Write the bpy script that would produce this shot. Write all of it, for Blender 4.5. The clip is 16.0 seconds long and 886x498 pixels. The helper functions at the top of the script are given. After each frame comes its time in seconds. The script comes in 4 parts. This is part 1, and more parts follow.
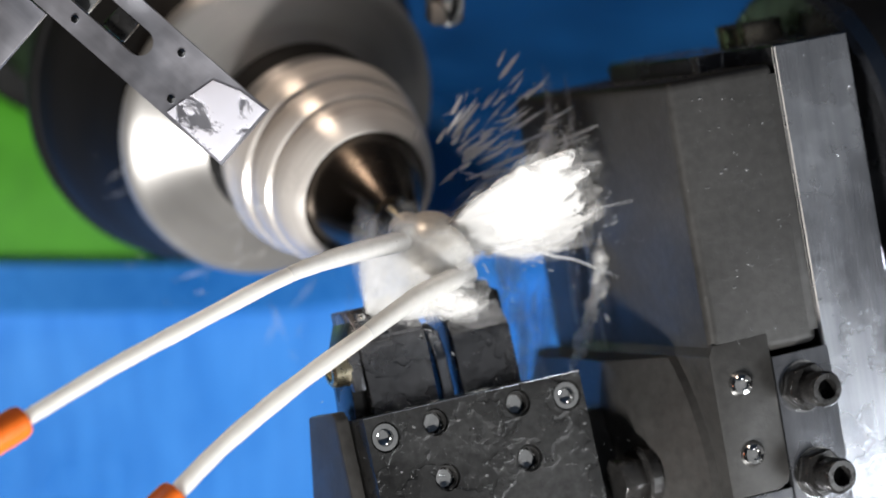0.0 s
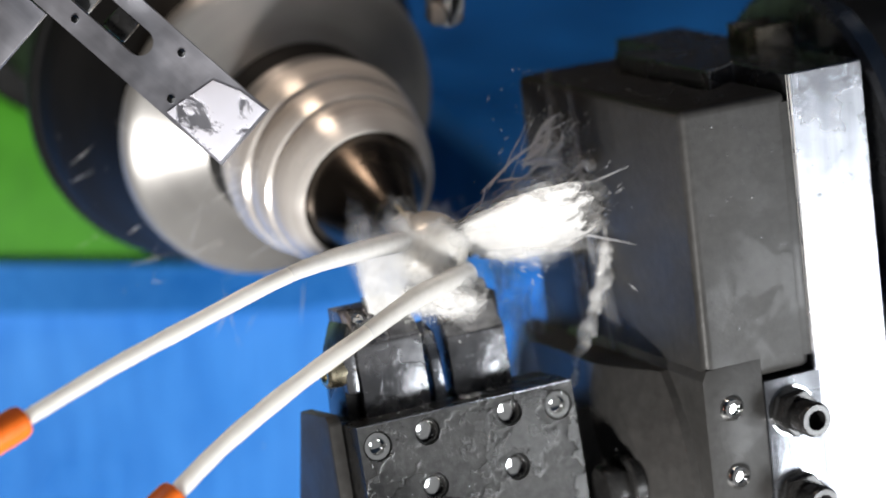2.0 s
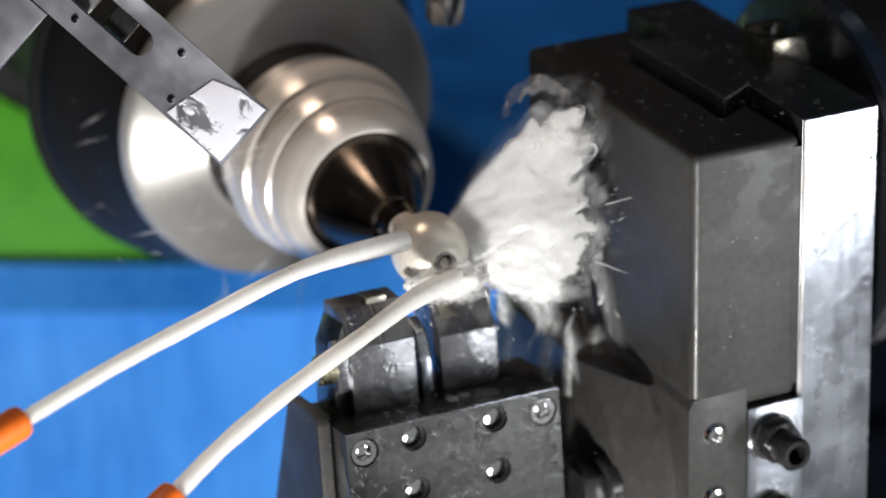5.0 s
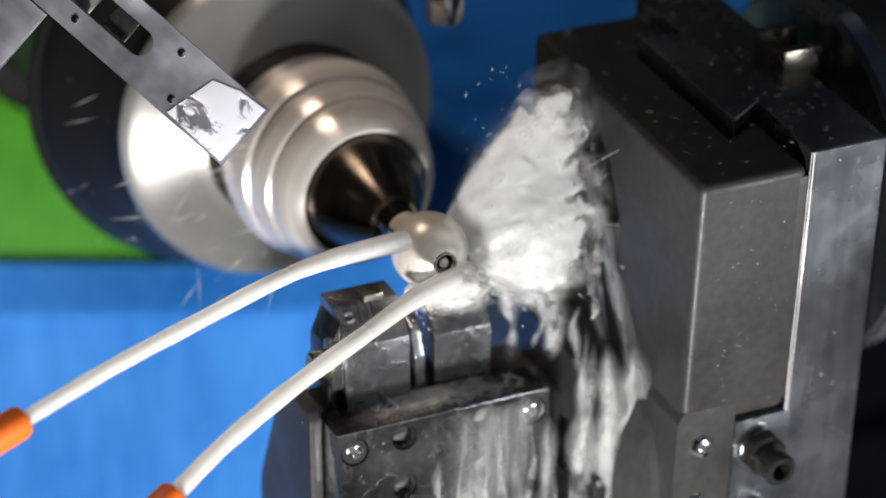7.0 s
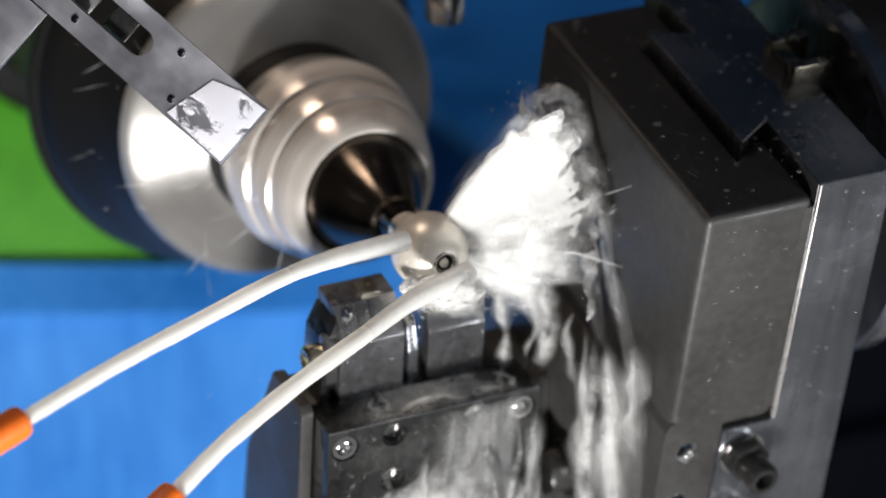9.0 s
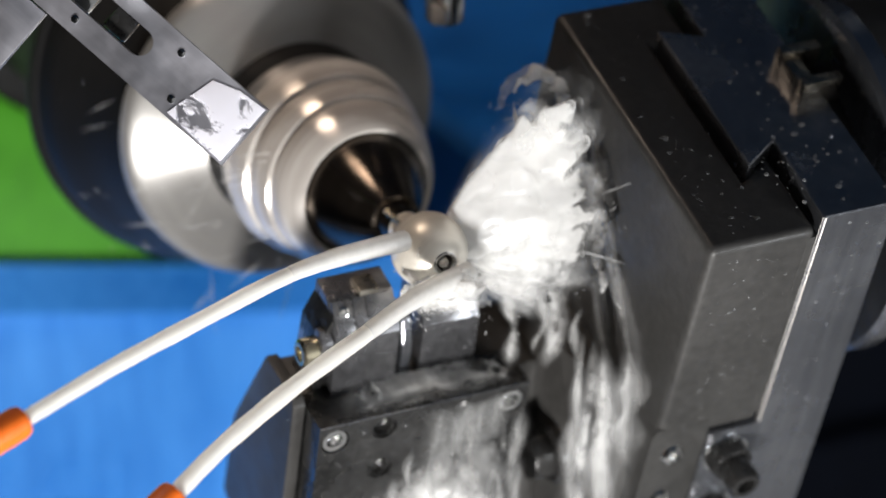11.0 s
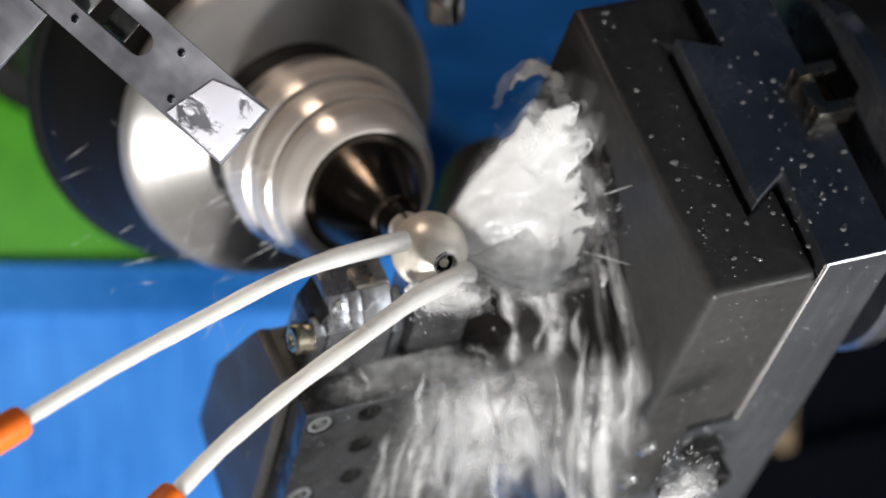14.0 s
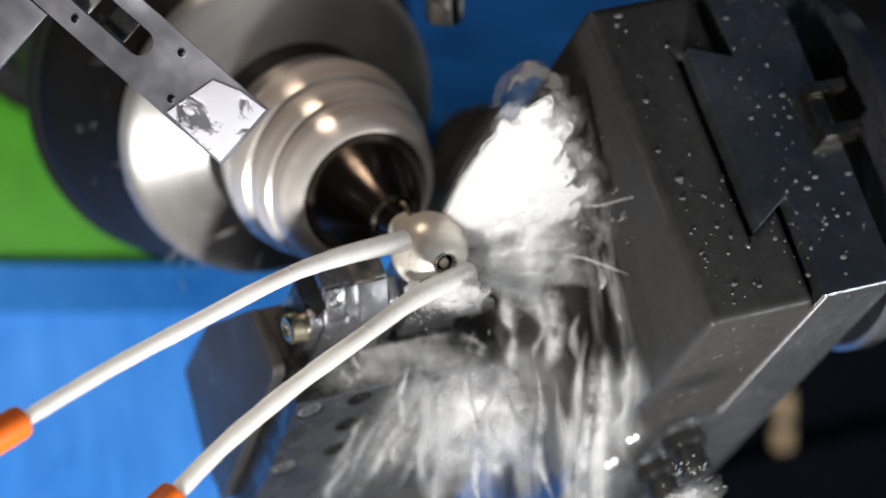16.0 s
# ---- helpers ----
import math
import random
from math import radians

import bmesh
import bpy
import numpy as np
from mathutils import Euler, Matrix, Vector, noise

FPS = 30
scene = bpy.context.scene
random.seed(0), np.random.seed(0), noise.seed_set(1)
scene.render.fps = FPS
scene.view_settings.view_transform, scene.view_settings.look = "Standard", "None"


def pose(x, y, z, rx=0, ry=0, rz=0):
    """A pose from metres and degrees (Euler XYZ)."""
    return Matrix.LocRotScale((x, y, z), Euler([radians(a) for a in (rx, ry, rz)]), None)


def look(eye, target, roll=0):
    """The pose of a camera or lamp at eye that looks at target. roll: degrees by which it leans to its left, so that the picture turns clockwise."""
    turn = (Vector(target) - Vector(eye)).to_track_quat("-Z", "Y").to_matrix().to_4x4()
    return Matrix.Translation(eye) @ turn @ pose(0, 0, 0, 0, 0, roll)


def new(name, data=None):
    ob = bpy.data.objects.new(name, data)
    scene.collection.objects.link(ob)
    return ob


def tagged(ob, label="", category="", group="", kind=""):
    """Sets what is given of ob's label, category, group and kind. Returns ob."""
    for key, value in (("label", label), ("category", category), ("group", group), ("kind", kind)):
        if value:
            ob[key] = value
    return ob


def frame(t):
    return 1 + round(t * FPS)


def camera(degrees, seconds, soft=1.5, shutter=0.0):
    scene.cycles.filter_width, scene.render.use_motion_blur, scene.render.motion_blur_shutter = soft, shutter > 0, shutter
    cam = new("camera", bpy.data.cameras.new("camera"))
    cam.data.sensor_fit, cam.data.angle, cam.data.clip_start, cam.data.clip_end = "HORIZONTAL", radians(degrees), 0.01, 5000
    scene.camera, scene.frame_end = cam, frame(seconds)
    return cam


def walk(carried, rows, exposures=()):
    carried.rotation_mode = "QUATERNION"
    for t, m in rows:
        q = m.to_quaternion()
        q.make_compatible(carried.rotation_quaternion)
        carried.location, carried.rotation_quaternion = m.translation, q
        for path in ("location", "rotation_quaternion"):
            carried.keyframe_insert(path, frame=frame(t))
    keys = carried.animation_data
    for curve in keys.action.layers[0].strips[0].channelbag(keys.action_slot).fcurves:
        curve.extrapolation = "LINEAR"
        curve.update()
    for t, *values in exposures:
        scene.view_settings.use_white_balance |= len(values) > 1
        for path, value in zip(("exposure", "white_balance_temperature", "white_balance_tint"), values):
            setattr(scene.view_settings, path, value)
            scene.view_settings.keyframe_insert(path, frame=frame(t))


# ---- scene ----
EYE = (-0.4867, -1.0336, 0.5315)
AIM = (EYE[0] + 0.38998, EYE[1] + 0.81863, EYE[2] - 0.42162)
cam = camera(15.0, 16.0, soft=1.7, shutter=0.5)
cam.data.dof.use_dof, cam.data.dof.focus_distance, cam.data.dof.aperture_fstop = True, 1.215, 5.2
walk(cam, [(0, look(EYE, AIM, -0.5)), (16.0, look(EYE, AIM, -0.5))])

# ---- world, lamps, exposure ----
world = bpy.data.worlds.new("hall")
scene.world = world
world.use_nodes = True
world.node_tree.nodes["Background"].inputs[0].default_value = (0.95, 0.97, 1.0, 1)
world.node_tree.nodes["Background"].inputs[1].default_value = 0.22
scene.view_settings.exposure = 0.35


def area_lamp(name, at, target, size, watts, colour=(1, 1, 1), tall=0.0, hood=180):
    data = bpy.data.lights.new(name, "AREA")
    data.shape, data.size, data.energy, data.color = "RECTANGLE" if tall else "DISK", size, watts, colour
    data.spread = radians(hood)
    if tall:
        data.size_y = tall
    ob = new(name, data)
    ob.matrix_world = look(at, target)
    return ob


area_lamp("work_lamp_low", (-0.42, -0.80, -0.42), (0.05, 0.1, -0.05), 0.14, 15.4, (1.0, 0.98, 0.96))
area_lamp("work_lamp_side", (0.45, -0.66, -0.10), (0.10, 0, 0), 0.20, 2.0, (0.92, 0.96, 1.0), 0.24)
area_lamp("work_lamp_top", (-0.22, 0.24, 0.80), (-0.09, 0.13, 0), 0.26, 0.18, (1.0, 0.80, 0.64), 0.0, 40)
# Unseen fill lamp, added to brighten the blue panel and bed sheet behind.
area_lamp("fill_lamp_rear", (0.50, 0.84, 1.05), (0.44, 0.80, -0.30), 0.5, 0.27, (0.95, 0.97, 1.0), 0.10, 48)

# ---- materials ----


def material(name):
    m = bpy.data.materials.new(name)
    m.use_nodes = True
    return m, m.node_tree.nodes, m.node_tree.links, m.node_tree.nodes["Principled BSDF"]


def noise_node(nodes, links, scale, detail=4.0, rough=0.6, stretch=None, coords="Object"):
    tc = nodes.new("ShaderNodeTexCoord")
    n = nodes.new("ShaderNodeTexNoise")
    n.inputs["Scale"].default_value, n.inputs["Detail"].default_value, n.inputs["Roughness"].default_value = scale, detail, rough
    if stretch:
        mp = nodes.new("ShaderNodeMapping")
        mp.inputs["Scale"].default_value = stretch
        links.new(tc.outputs[coords], mp.inputs["Vector"])
        links.new(mp.outputs[0], n.inputs["Vector"])
    else:
        links.new(tc.outputs[coords], n.inputs["Vector"])
    return n


def ramp_node(nodes, links, source, stops):
    r = nodes.new("ShaderNodeValToRGB")
    while len(r.color_ramp.elements) < len(stops):
        r.color_ramp.elements.new(0.5)
    for e, (at, c) in zip(r.color_ramp.elements, stops):
        e.position = at
        e.color = (*c, 1) if isinstance(c, tuple) else (c, c, c, 1)
    links.new(source, r.inputs[0])
    return r


def surface(name, dark, light, metal, rough, grain=300, stain=14, rough_var=0.12, bump=0.15, bump_scale=500, stretch=None, coat=0.0, wet=0.0):
    """Grain and stains in the colour, wear in the gloss, fine relief; wet adds beads and films of coolant."""
    m, nodes, links, bsdf = material(name)
    big = noise_node(nodes, links, stain, 5.0, 0.6)
    fine = noise_node(nodes, links, grain, 3.0, 0.6, stretch)
    mix = nodes.new("ShaderNodeMix")
    mix.data_type = "FLOAT"
    mix.inputs[0].default_value = 0.45
    links.new(big.outputs[0], mix.inputs[2])
    links.new(fine.outputs[0], mix.inputs[3])
    col = ramp_node(nodes, links, mix.outputs[0], [(0.32, dark), (0.68, light)])
    links.new(col.outputs[0], bsdf.inputs["Base Color"])
    bsdf.inputs["Metallic"].default_value = metal
    rr = ramp_node(nodes, links, big.outputs[0], [(0.35, max(0.03, rough - rough_var)), (0.65, min(1.0, rough + rough_var))])
    links.new(rr.outputs[0], bsdf.inputs["Roughness"])
    bsdf.inputs["Coat Weight"].default_value = coat
    bsdf.inputs["Coat Roughness"].default_value = 0.06
    b = nodes.new("ShaderNodeBump")
    b.inputs["Strength"].default_value, b.inputs["Distance"].default_value = bump, 0.0004
    rel = noise_node(nodes, links, bump_scale, 3.0, 0.6, stretch)
    links.new(rel.outputs[0], b.inputs["Height"])
    links.new(b.outputs[0], bsdf.inputs["Normal"])
    if wet:
        film = noise_node(nodes, links, 75, 5.0, 0.6)
        fr = ramp_node(nodes, links, film.outputs[0], [(0.47, 0.0), (0.53, 1.0)])
        cw = nodes.new("ShaderNodeMath")
        cw.operation = "MULTIPLY"
        cw.inputs[1].default_value = wet
        links.new(fr.outputs[0], cw.inputs[0])
        links.new(cw.outputs[0], bsdf.inputs["Coat Weight"])
        bsdf.inputs["Coat Roughness"].default_value = 0.24
        gl = nodes.new("ShaderNodeMath")
        gl.operation = "MULTIPLY_ADD"
        gl.inputs[1].default_value, gl.inputs[2].default_value = -0.7 * wet * rough, 0.0
        links.new(fr.outputs[0], gl.inputs[0])
        ad = nodes.new("ShaderNodeMath")
        ad.operation = "ADD"
        links.new(rr.outputs[0], ad.inputs[0])
        links.new(gl.outputs[0], ad.inputs[1])
        links.new(ad.outputs[0], bsdf.inputs["Roughness"])
        b2 = nodes.new("ShaderNodeBump")
        b2.inputs["Strength"].default_value, b2.inputs["Distance"].default_value = 0.5, 0.0008
        links.new(fr.outputs[0], b2.inputs["Height"])
        links.new(b2.outputs[0], bsdf.inputs["Coat Normal"])
        b3 = nodes.new("ShaderNodeBump")
        b3.inputs["Strength"].default_value, b3.inputs["Distance"].default_value = 0.5 * wet, 0.0006
        links.new(fr.outputs[0], b3.inputs["Height"])
        links.new(b.outputs[0], b3.inputs["Normal"])
        links.new(b3.outputs[0], bsdf.inputs["Normal"])
    return m


def lathe_finish(m):
    """Rings left by turning about the y axis: gloss drawn out across them."""
    nodes, links = m.node_tree.nodes, m.node_tree.links
    t = nodes.new("ShaderNodeTangent")
    t.direction_type, t.axis = "RADIAL", "Y"
    bsdf = nodes["Principled BSDF"]
    bsdf.inputs["Anisotropic"].default_value = 0.85
    bsdf.inputs["Anisotropic Rotation"].default_value = 0.25
    links.new(t.outputs[0], bsdf.inputs["Tangent"])
    return m


def water_mat(name, holes, scale, stretch, lo, hi, top=1.0, colour=(0.9, 0.89, 0.87), thins=False, glow=0.5):
    """White aerated coolant, torn by gaps; light passes through it."""
    m, nodes, links, bsdf = material(name)
    bsdf.inputs["Base Color"].default_value = (*colour, 1)
    bsdf.inputs["Roughness"].default_value = 0.3
    n = noise_node(nodes, links, scale, 5.0, 0.62, stretch)
    r = ramp_node(nodes, links, n.outputs[0], [(lo, 1.0 - holes), (hi, top)])
    cover = r.outputs[0]
    if thins:
        thin = nodes.new("ShaderNodeAttribute")
        thin.attribute_name = "thickness"
        times = nodes.new("ShaderNodeMath")
        times.operation = "MULTIPLY"
        links.new(cover, times.inputs[0])
        links.new(thin.outputs["Fac"], times.inputs[1])
        cover = times.outputs[0]
    tl = nodes.new("ShaderNodeBsdfTranslucent")
    tl.inputs[0].default_value = (*colour, 1)
    body = nodes.new("ShaderNodeMixShader")
    body.inputs[0].default_value = glow
    clear = nodes.new("ShaderNodeBsdfTransparent")
    mix = nodes.new("ShaderNodeMixShader")
    links.new(bsdf.outputs[0], body.inputs[1])
    links.new(tl.outputs[0], body.inputs[2])
    links.new(cover, mix.inputs[0])
    links.new(clear.outputs[0], mix.inputs[1])
    links.new(body.outputs[0], mix.inputs[2])
    links.new(mix.outputs[0], nodes["Material Output"].inputs["Surface"])
    return m


STEEL_DARK = surface("blackened_steel", (0.0235, 0.023, 0.022), (0.050, 0.0485, 0.0465), 0.15, 0.44, 260, 16, 0.08, 0.2, 700, None, 0.0, 0.10)
STEEL_DARK.node_tree.nodes["Principled BSDF"].inputs["Specular IOR Level"].default_value = 0.4
STEEL_BLOCK = surface("hardened_block_steel", (0.030, 0.030, 0.030), (0.092, 0.091, 0.089), 0.86, 0.38, 300, 24, 0.10, 0.2, 800, None, 0.0, 0.5)
STEEL_GROUND = surface("ground_steel", (0.19, 0.20, 0.225), (0.35, 0.36, 0.385), 0.95, 0.25, 240, 20, 0.09, 0.22, 700, (1, 1, 0.05), 0.0, 0.13)
STEEL_TURNED = lathe_finish(surface("turned_steel", (0.23, 0.222, 0.212), (0.50, 0.485, 0.465), 0.72, 0.38, 150, 12, 0.06, 0.1, 900, (0.03, 1, 0.03)))
STEEL_NOSE = lathe_finish(surface("worn_nose_steel", (0.44, 0.40, 0.365), (0.92, 0.88, 0.83), 0.38, 0.28, 220, 12, 0.06, 0.1, 900, (0.03, 1, 0.03)))
STEEL_CONE = surface("collet_steel", (0.035, 0.028, 0.022), (0.075, 0.062, 0.05), 0.9, 0.22, 250, 20, 0.06, 0.1, 900, (0.03, 1, 0.03))
STEEL_TOOL = surface("tool_holder_steel", (0.10, 0.10, 0.105), (0.24, 0.24, 0.25), 0.85, 0.30, 300, 24, 0.10, 0.15, 800, None, 0.0, 0.35)
BLACK_DRUM = surface("black_oxide", (0.005, 0.005, 0.005), (0.011, 0.011, 0.011), 0.0, 0.5, 200, 10, 0.08)
BLACK_DRUM.node_tree.nodes["Principled BSDF"].inputs["Specular IOR Level"].default_value = 0.15
CHROME = surface("bright_screw_steel", (0.62, 0.62, 0.61), (0.78, 0.78, 0.77), 1.0, 0.10, 300, 60, 0.04, 0.02)
BOLT_BLACK = surface("black_bolt_steel", (0.012, 0.012, 0.012), (0.035, 0.034, 0.033), 0.3, 0.22, 400, 60, 0.08)
BOLT_BLACK.node_tree.nodes["Principled BSDF"].inputs["Specular IOR Level"].default_value = 0.6
BRASS = surface("brass", (0.46, 0.40, 0.27), (0.66, 0.60, 0.44), 1.0, 0.28, 300, 60)
CARBIDE = surface("coated_carbide", (0.20, 0.185, 0.15), (0.32, 0.30, 0.26), 0.9, 0.3, 400, 80)
STEEL_JAW = surface("bronzed_jaw_steel", (0.16, 0.14, 0.11), (0.30, 0.27, 0.22), 1.0, 0.25, 260, 30)
DISC_STEEL = surface("black_disc_steel", (0.028, 0.027, 0.026), (0.062, 0.060, 0.057), 0.3, 0.40, 260, 20, 0.08, 0.2, 700)
DARK_HOSE = surface("tan_rubber", (0.30, 0.21, 0.12), (0.42, 0.31, 0.18), 0.0, 0.5)
BALL_MAT = surface("turned_ball_steel", (0.60, 0.55, 0.47), (0.84, 0.79, 0.70), 0.3, 0.34, 300, 40, 0.06, 0.2, 600, (0.05, 1, 0.05), 0.25)
ALU = surface("brushed_aluminium", (0.40, 0.40, 0.44), (0.55, 0.55, 0.60), 0.9, 0.40, 300, 30, 0.12, 0.12, 700, (0.08, 1, 1), 0.0, 0.0)
BLUE = surface("blue_paint", (0.008, 0.115, 0.44), (0.05, 0.255, 0.70), 0.0, 0.30, 40, 8, 0.1, 0.08, 60, (6, 6, 0.6), 0.4)
ROOF_BLUE = surface("roof_blue_paint", (0.010, 0.026, 0.055), (0.02, 0.05, 0.10), 0.0, 0.35, 40, 3, 0.1)
# Dark patches put the shading at the back of the machine into the paint.
SHADED_BLUE = surface("shaded_blue_paint", (0.004, 0.06, 0.20), (0.028, 0.26, 0.70), 0.0, 0.35, 22, 5, 0.1)
# Near-black base puts the shade of the well into the bed colour.
DEEP_SHADE = surface("well_shade_blue", (0.0008, 0.001, 0.002), (0.002, 0.003, 0.006), 0.0, 0.6, 60, 4, 0.1)
DEEP_SHADE.node_tree.nodes["Principled BSDF"].inputs["Specular IOR Level"].default_value = 0.04
PALE_PAINT = surface("pale_grey_paint", (0.48, 0.48, 0.47), (0.58, 0.57, 0.56), 0.0, 0.5, 60, 4, 0.1)
DARK_PAINT = surface("charcoal_paint", (0.015, 0.016, 0.018), (0.03, 0.03, 0.033), 0.0, 0.5, 60, 4, 0.1)
GREEN = surface("green_paint", (0.032, 0.17, 0.006), (0.055, 0.27, 0.010), 0.0, 0.4, 60, 6, 0.08)
ORANGE = surface("orange_plastic", (0.80, 0.14, 0.012), (0.92, 0.19, 0.02), 0.0, 0.35, 200, 40, 0.05)
JET = water_mat("coolant_jet_white", 0.0, 90, (1, 1, 1), 0.2, 0.3, 1.0, (0.94, 0.925, 0.88))
FOAM = water_mat("coolant_foam", 0.06, 60, (1, 1, 1), 0.36, 0.52, 1.0, (0.96, 0.955, 0.94), True, 0.6)
VEIL = water_mat("coolant_veil", 0.90, 40, (1, 1, 1), 0.40, 0.62, 0.80, (0.93, 0.925, 0.91), True)
MIST = water_mat("coolant_mist", 0.96, 36, (1, 1, 1), 0.40, 0.70, 0.38, (0.86, 0.86, 0.85), True)
SHEET = water_mat("coolant_sheet", 0.92, 46, (1.6, 1.6, 0.3), 0.42, 0.64, 0.52, (0.86, 0.86, 0.85), True)
THREAD = water_mat("coolant_thread", 0.4, 90, (1, 1, 1), 0.3, 0.6, 0.75, (0.86, 0.86, 0.86))
DROP = water_mat("coolant_droplets", 0.0, 60, (1, 1, 1), 0.2, 0.3, 0.4, (0.95, 0.95, 0.94))
CLING = water_mat("clinging_coolant", 0.45, 26, (1, 1, 1), 0.32, 0.62, 0.92, (0.94, 0.935, 0.92), True)
FLOW = water_mat("coolant_flow", 0.88, 60, (1.8, 1.8, 0.25), 0.46, 0.66, 0.42, (0.88, 0.88, 0.87), True)
# White patches put the lamp glare on the wet bracket into the colour.
FILM = water_mat("glare_white_film", 1.0, 105, (0.75, 1, 1), 0.41, 0.47, 1.0, (0.95, 0.95, 1.0))
for node in FILM.node_tree.nodes:
    if node.type == "TEX_NOISE":
        node.inputs["Detail"].default_value, node.inputs["Roughness"].default_value, node.inputs["Distortion"].default_value = 4.5, 0.58, 0.9


def bead_mat():
    m, nodes, links, bsdf = material("water_bead")
    bsdf.inputs["Base Color"].default_value = (0.86, 0.87, 0.88, 1)
    bsdf.inputs["Roughness"].default_value = 0.04
    bsdf.inputs["IOR"].default_value = 1.33
    bsdf.inputs["Transmission Weight"].default_value = 0.87
    return m


BEAD = bead_mat()

# ---- mesh helpers (millimetres in, metres out) ----
MM = 0.001


def thickness_layer(bm):
    return bm.verts.layers.float.get("thickness") or bm.verts.layers.float.new("thickness")


def hump(u, soft):
    """0 at both ends of 0 to 1, 1 between, eased over soft."""
    k = min(1.0, max(0.0, min(u, 1 - u) / soft))
    return k * k * (3 - 2 * k)


def finish(bm, smooth=35):
    bmesh.ops.recalc_face_normals(bm, faces=bm.faces[:])
    for f in bm.faces:
        f.smooth = True
    for e in bm.edges:
        if len(e.link_faces) == 2 and e.calc_face_angle(0) > radians(smooth):
            e.smooth = False
    bmesh.ops.scale(bm, vec=(MM, MM, MM), verts=bm.verts[:])


def mesh_of(name, bm, mat):
    me = bpy.data.meshes.new(name)
    bm.to_mesh(me)
    bm.free()
    me.materials.append(mat)
    return me


def part(name, bm, mat, parent=None, label="", smooth=35):
    finish(bm, smooth)
    ob = new(name, mesh_of(name, bm, mat))
    if parent:
        ob.parent = parent
    if label:
        tagged(ob, label)
    return ob


def prism(outline, lo, hi, axis="z", bevel=0.0, segments=2):
    """An outline pushed along an axis. axis z: (x, y); axis x: (y, z); axis y: (x, z)."""
    bm = bmesh.new()
    put = {"z": lambda a, b, c: (a, b, c), "x": lambda a, b, c: (c, a, b), "y": lambda a, b, c: (a, c, b)}[axis]
    low = [bm.verts.new(put(a, b, lo)) for a, b in outline]
    high = [bm.verts.new(put(a, b, hi)) for a, b in outline]
    bm.faces.new(low), bm.faces.new(high)
    for i in range(len(low)):
        j = (i + 1) % len(low)
        bm.faces.new((low[i], low[j], high[j], high[i]))
    bmesh.ops.recalc_face_normals(bm, faces=bm.faces[:])
    if bevel:
        bmesh.ops.bevel(bm, geom=bm.edges[:], offset=bevel, segments=segments, profile=0.6, affect="EDGES", clamp_overlap=True)
    return bm


def box(lo, hi, bevel=0.6):
    return prism([(lo[0], lo[1]), (hi[0], lo[1]), (hi[0], hi[1]), (lo[0], hi[1])], lo[2], hi[2], "z", bevel)


def lathe(profile, axis="y", seg=96, centre=(0, 0, 0)):
    """A profile of (along, radius) turned about an axis through centre."""
    bm = bmesh.new()
    rings = []
    for along, r in profile:
        ring = []
        for k in range(1 if r < 1e-6 else seg):
            a = 2 * math.pi * k / seg
            c, s = r * math.cos(a), r * math.sin(a)
            p = {"x": (along, c, s), "y": (c, along, s), "z": (c, s, along)}[axis]
            ring.append(bm.verts.new(Vector(p) + Vector(centre)))
        rings.append(ring)
    for A, B in zip(rings, rings[1:]):
        for k in range(seg):
            j = (k + 1) % seg
            q = [A[k % len(A)], A[j % len(A)], B[j % len(B)], B[k % len(B)]]
            q = list(dict.fromkeys(q))
            if len(q) > 2:
                bm.faces.new(q)
    return bm


def turned(bm, m):
    bmesh.ops.transform(bm, matrix=m, verts=bm.verts[:])
    return bm


def join(*bms):
    out = bms[0]
    for b in bms[1:]:
        me = bpy.data.meshes.new("tmp")
        b.to_mesh(me)
        b.free()
        out.from_mesh(me)
        bpy.data.meshes.remove(me)
    return out


def tube(points, radii, sides=8):
    """A tapered tube along points."""
    bm = bmesh.new()
    pts = [Vector(p) for p in points]
    rings = []
    for i, p in enumerate(pts):
        d = (pts[min(i + 1, len(pts) - 1)] - pts[max(i - 1, 0)]).normalized()
        u = d.cross(Vector((0.3, 0.9, 0.2))).normalized()
        v = d.cross(u)
        rings.append([bm.verts.new(p + radii[i] * (math.cos(2 * math.pi * k / sides) * u + math.sin(2 * math.pi * k / sides) * v)) for k in range(sides)])
    for A, B in zip(rings, rings[1:]):
        for k in range(sides):
            j = (k + 1) % sides
            bm.faces.new((A[k], A[j], B[j], B[k]))
    bm.faces.new(rings[0]), bm.faces.new(rings[-1])
    return bm


def smooth_path(points, n):
    """Catmull-Rom through points."""
    P = [Vector(p) for p in points]
    P = [2 * P[0] - P[1]] + P + [2 * P[-1] - P[-2]]
    out = []
    for i in range(n):
        u = i / (n - 1) * (len(P) - 3)
        k = min(int(u), len(P) - 4)
        t = u - k
        a, b, c, d = P[k:k + 4]
        out.append(0.5 * (2 * b + (c - a) * t + (2 * a - 5 * b + 4 * c - d) * t * t + (3 * b - a - 3 * c + d) * t ** 3))
    return out


def empty(name, label, category, group=""):
    ob = new(name)
    ob.empty_display_size = 0.02
    return tagged(ob, label, category, group)


# ---- enclosure ----


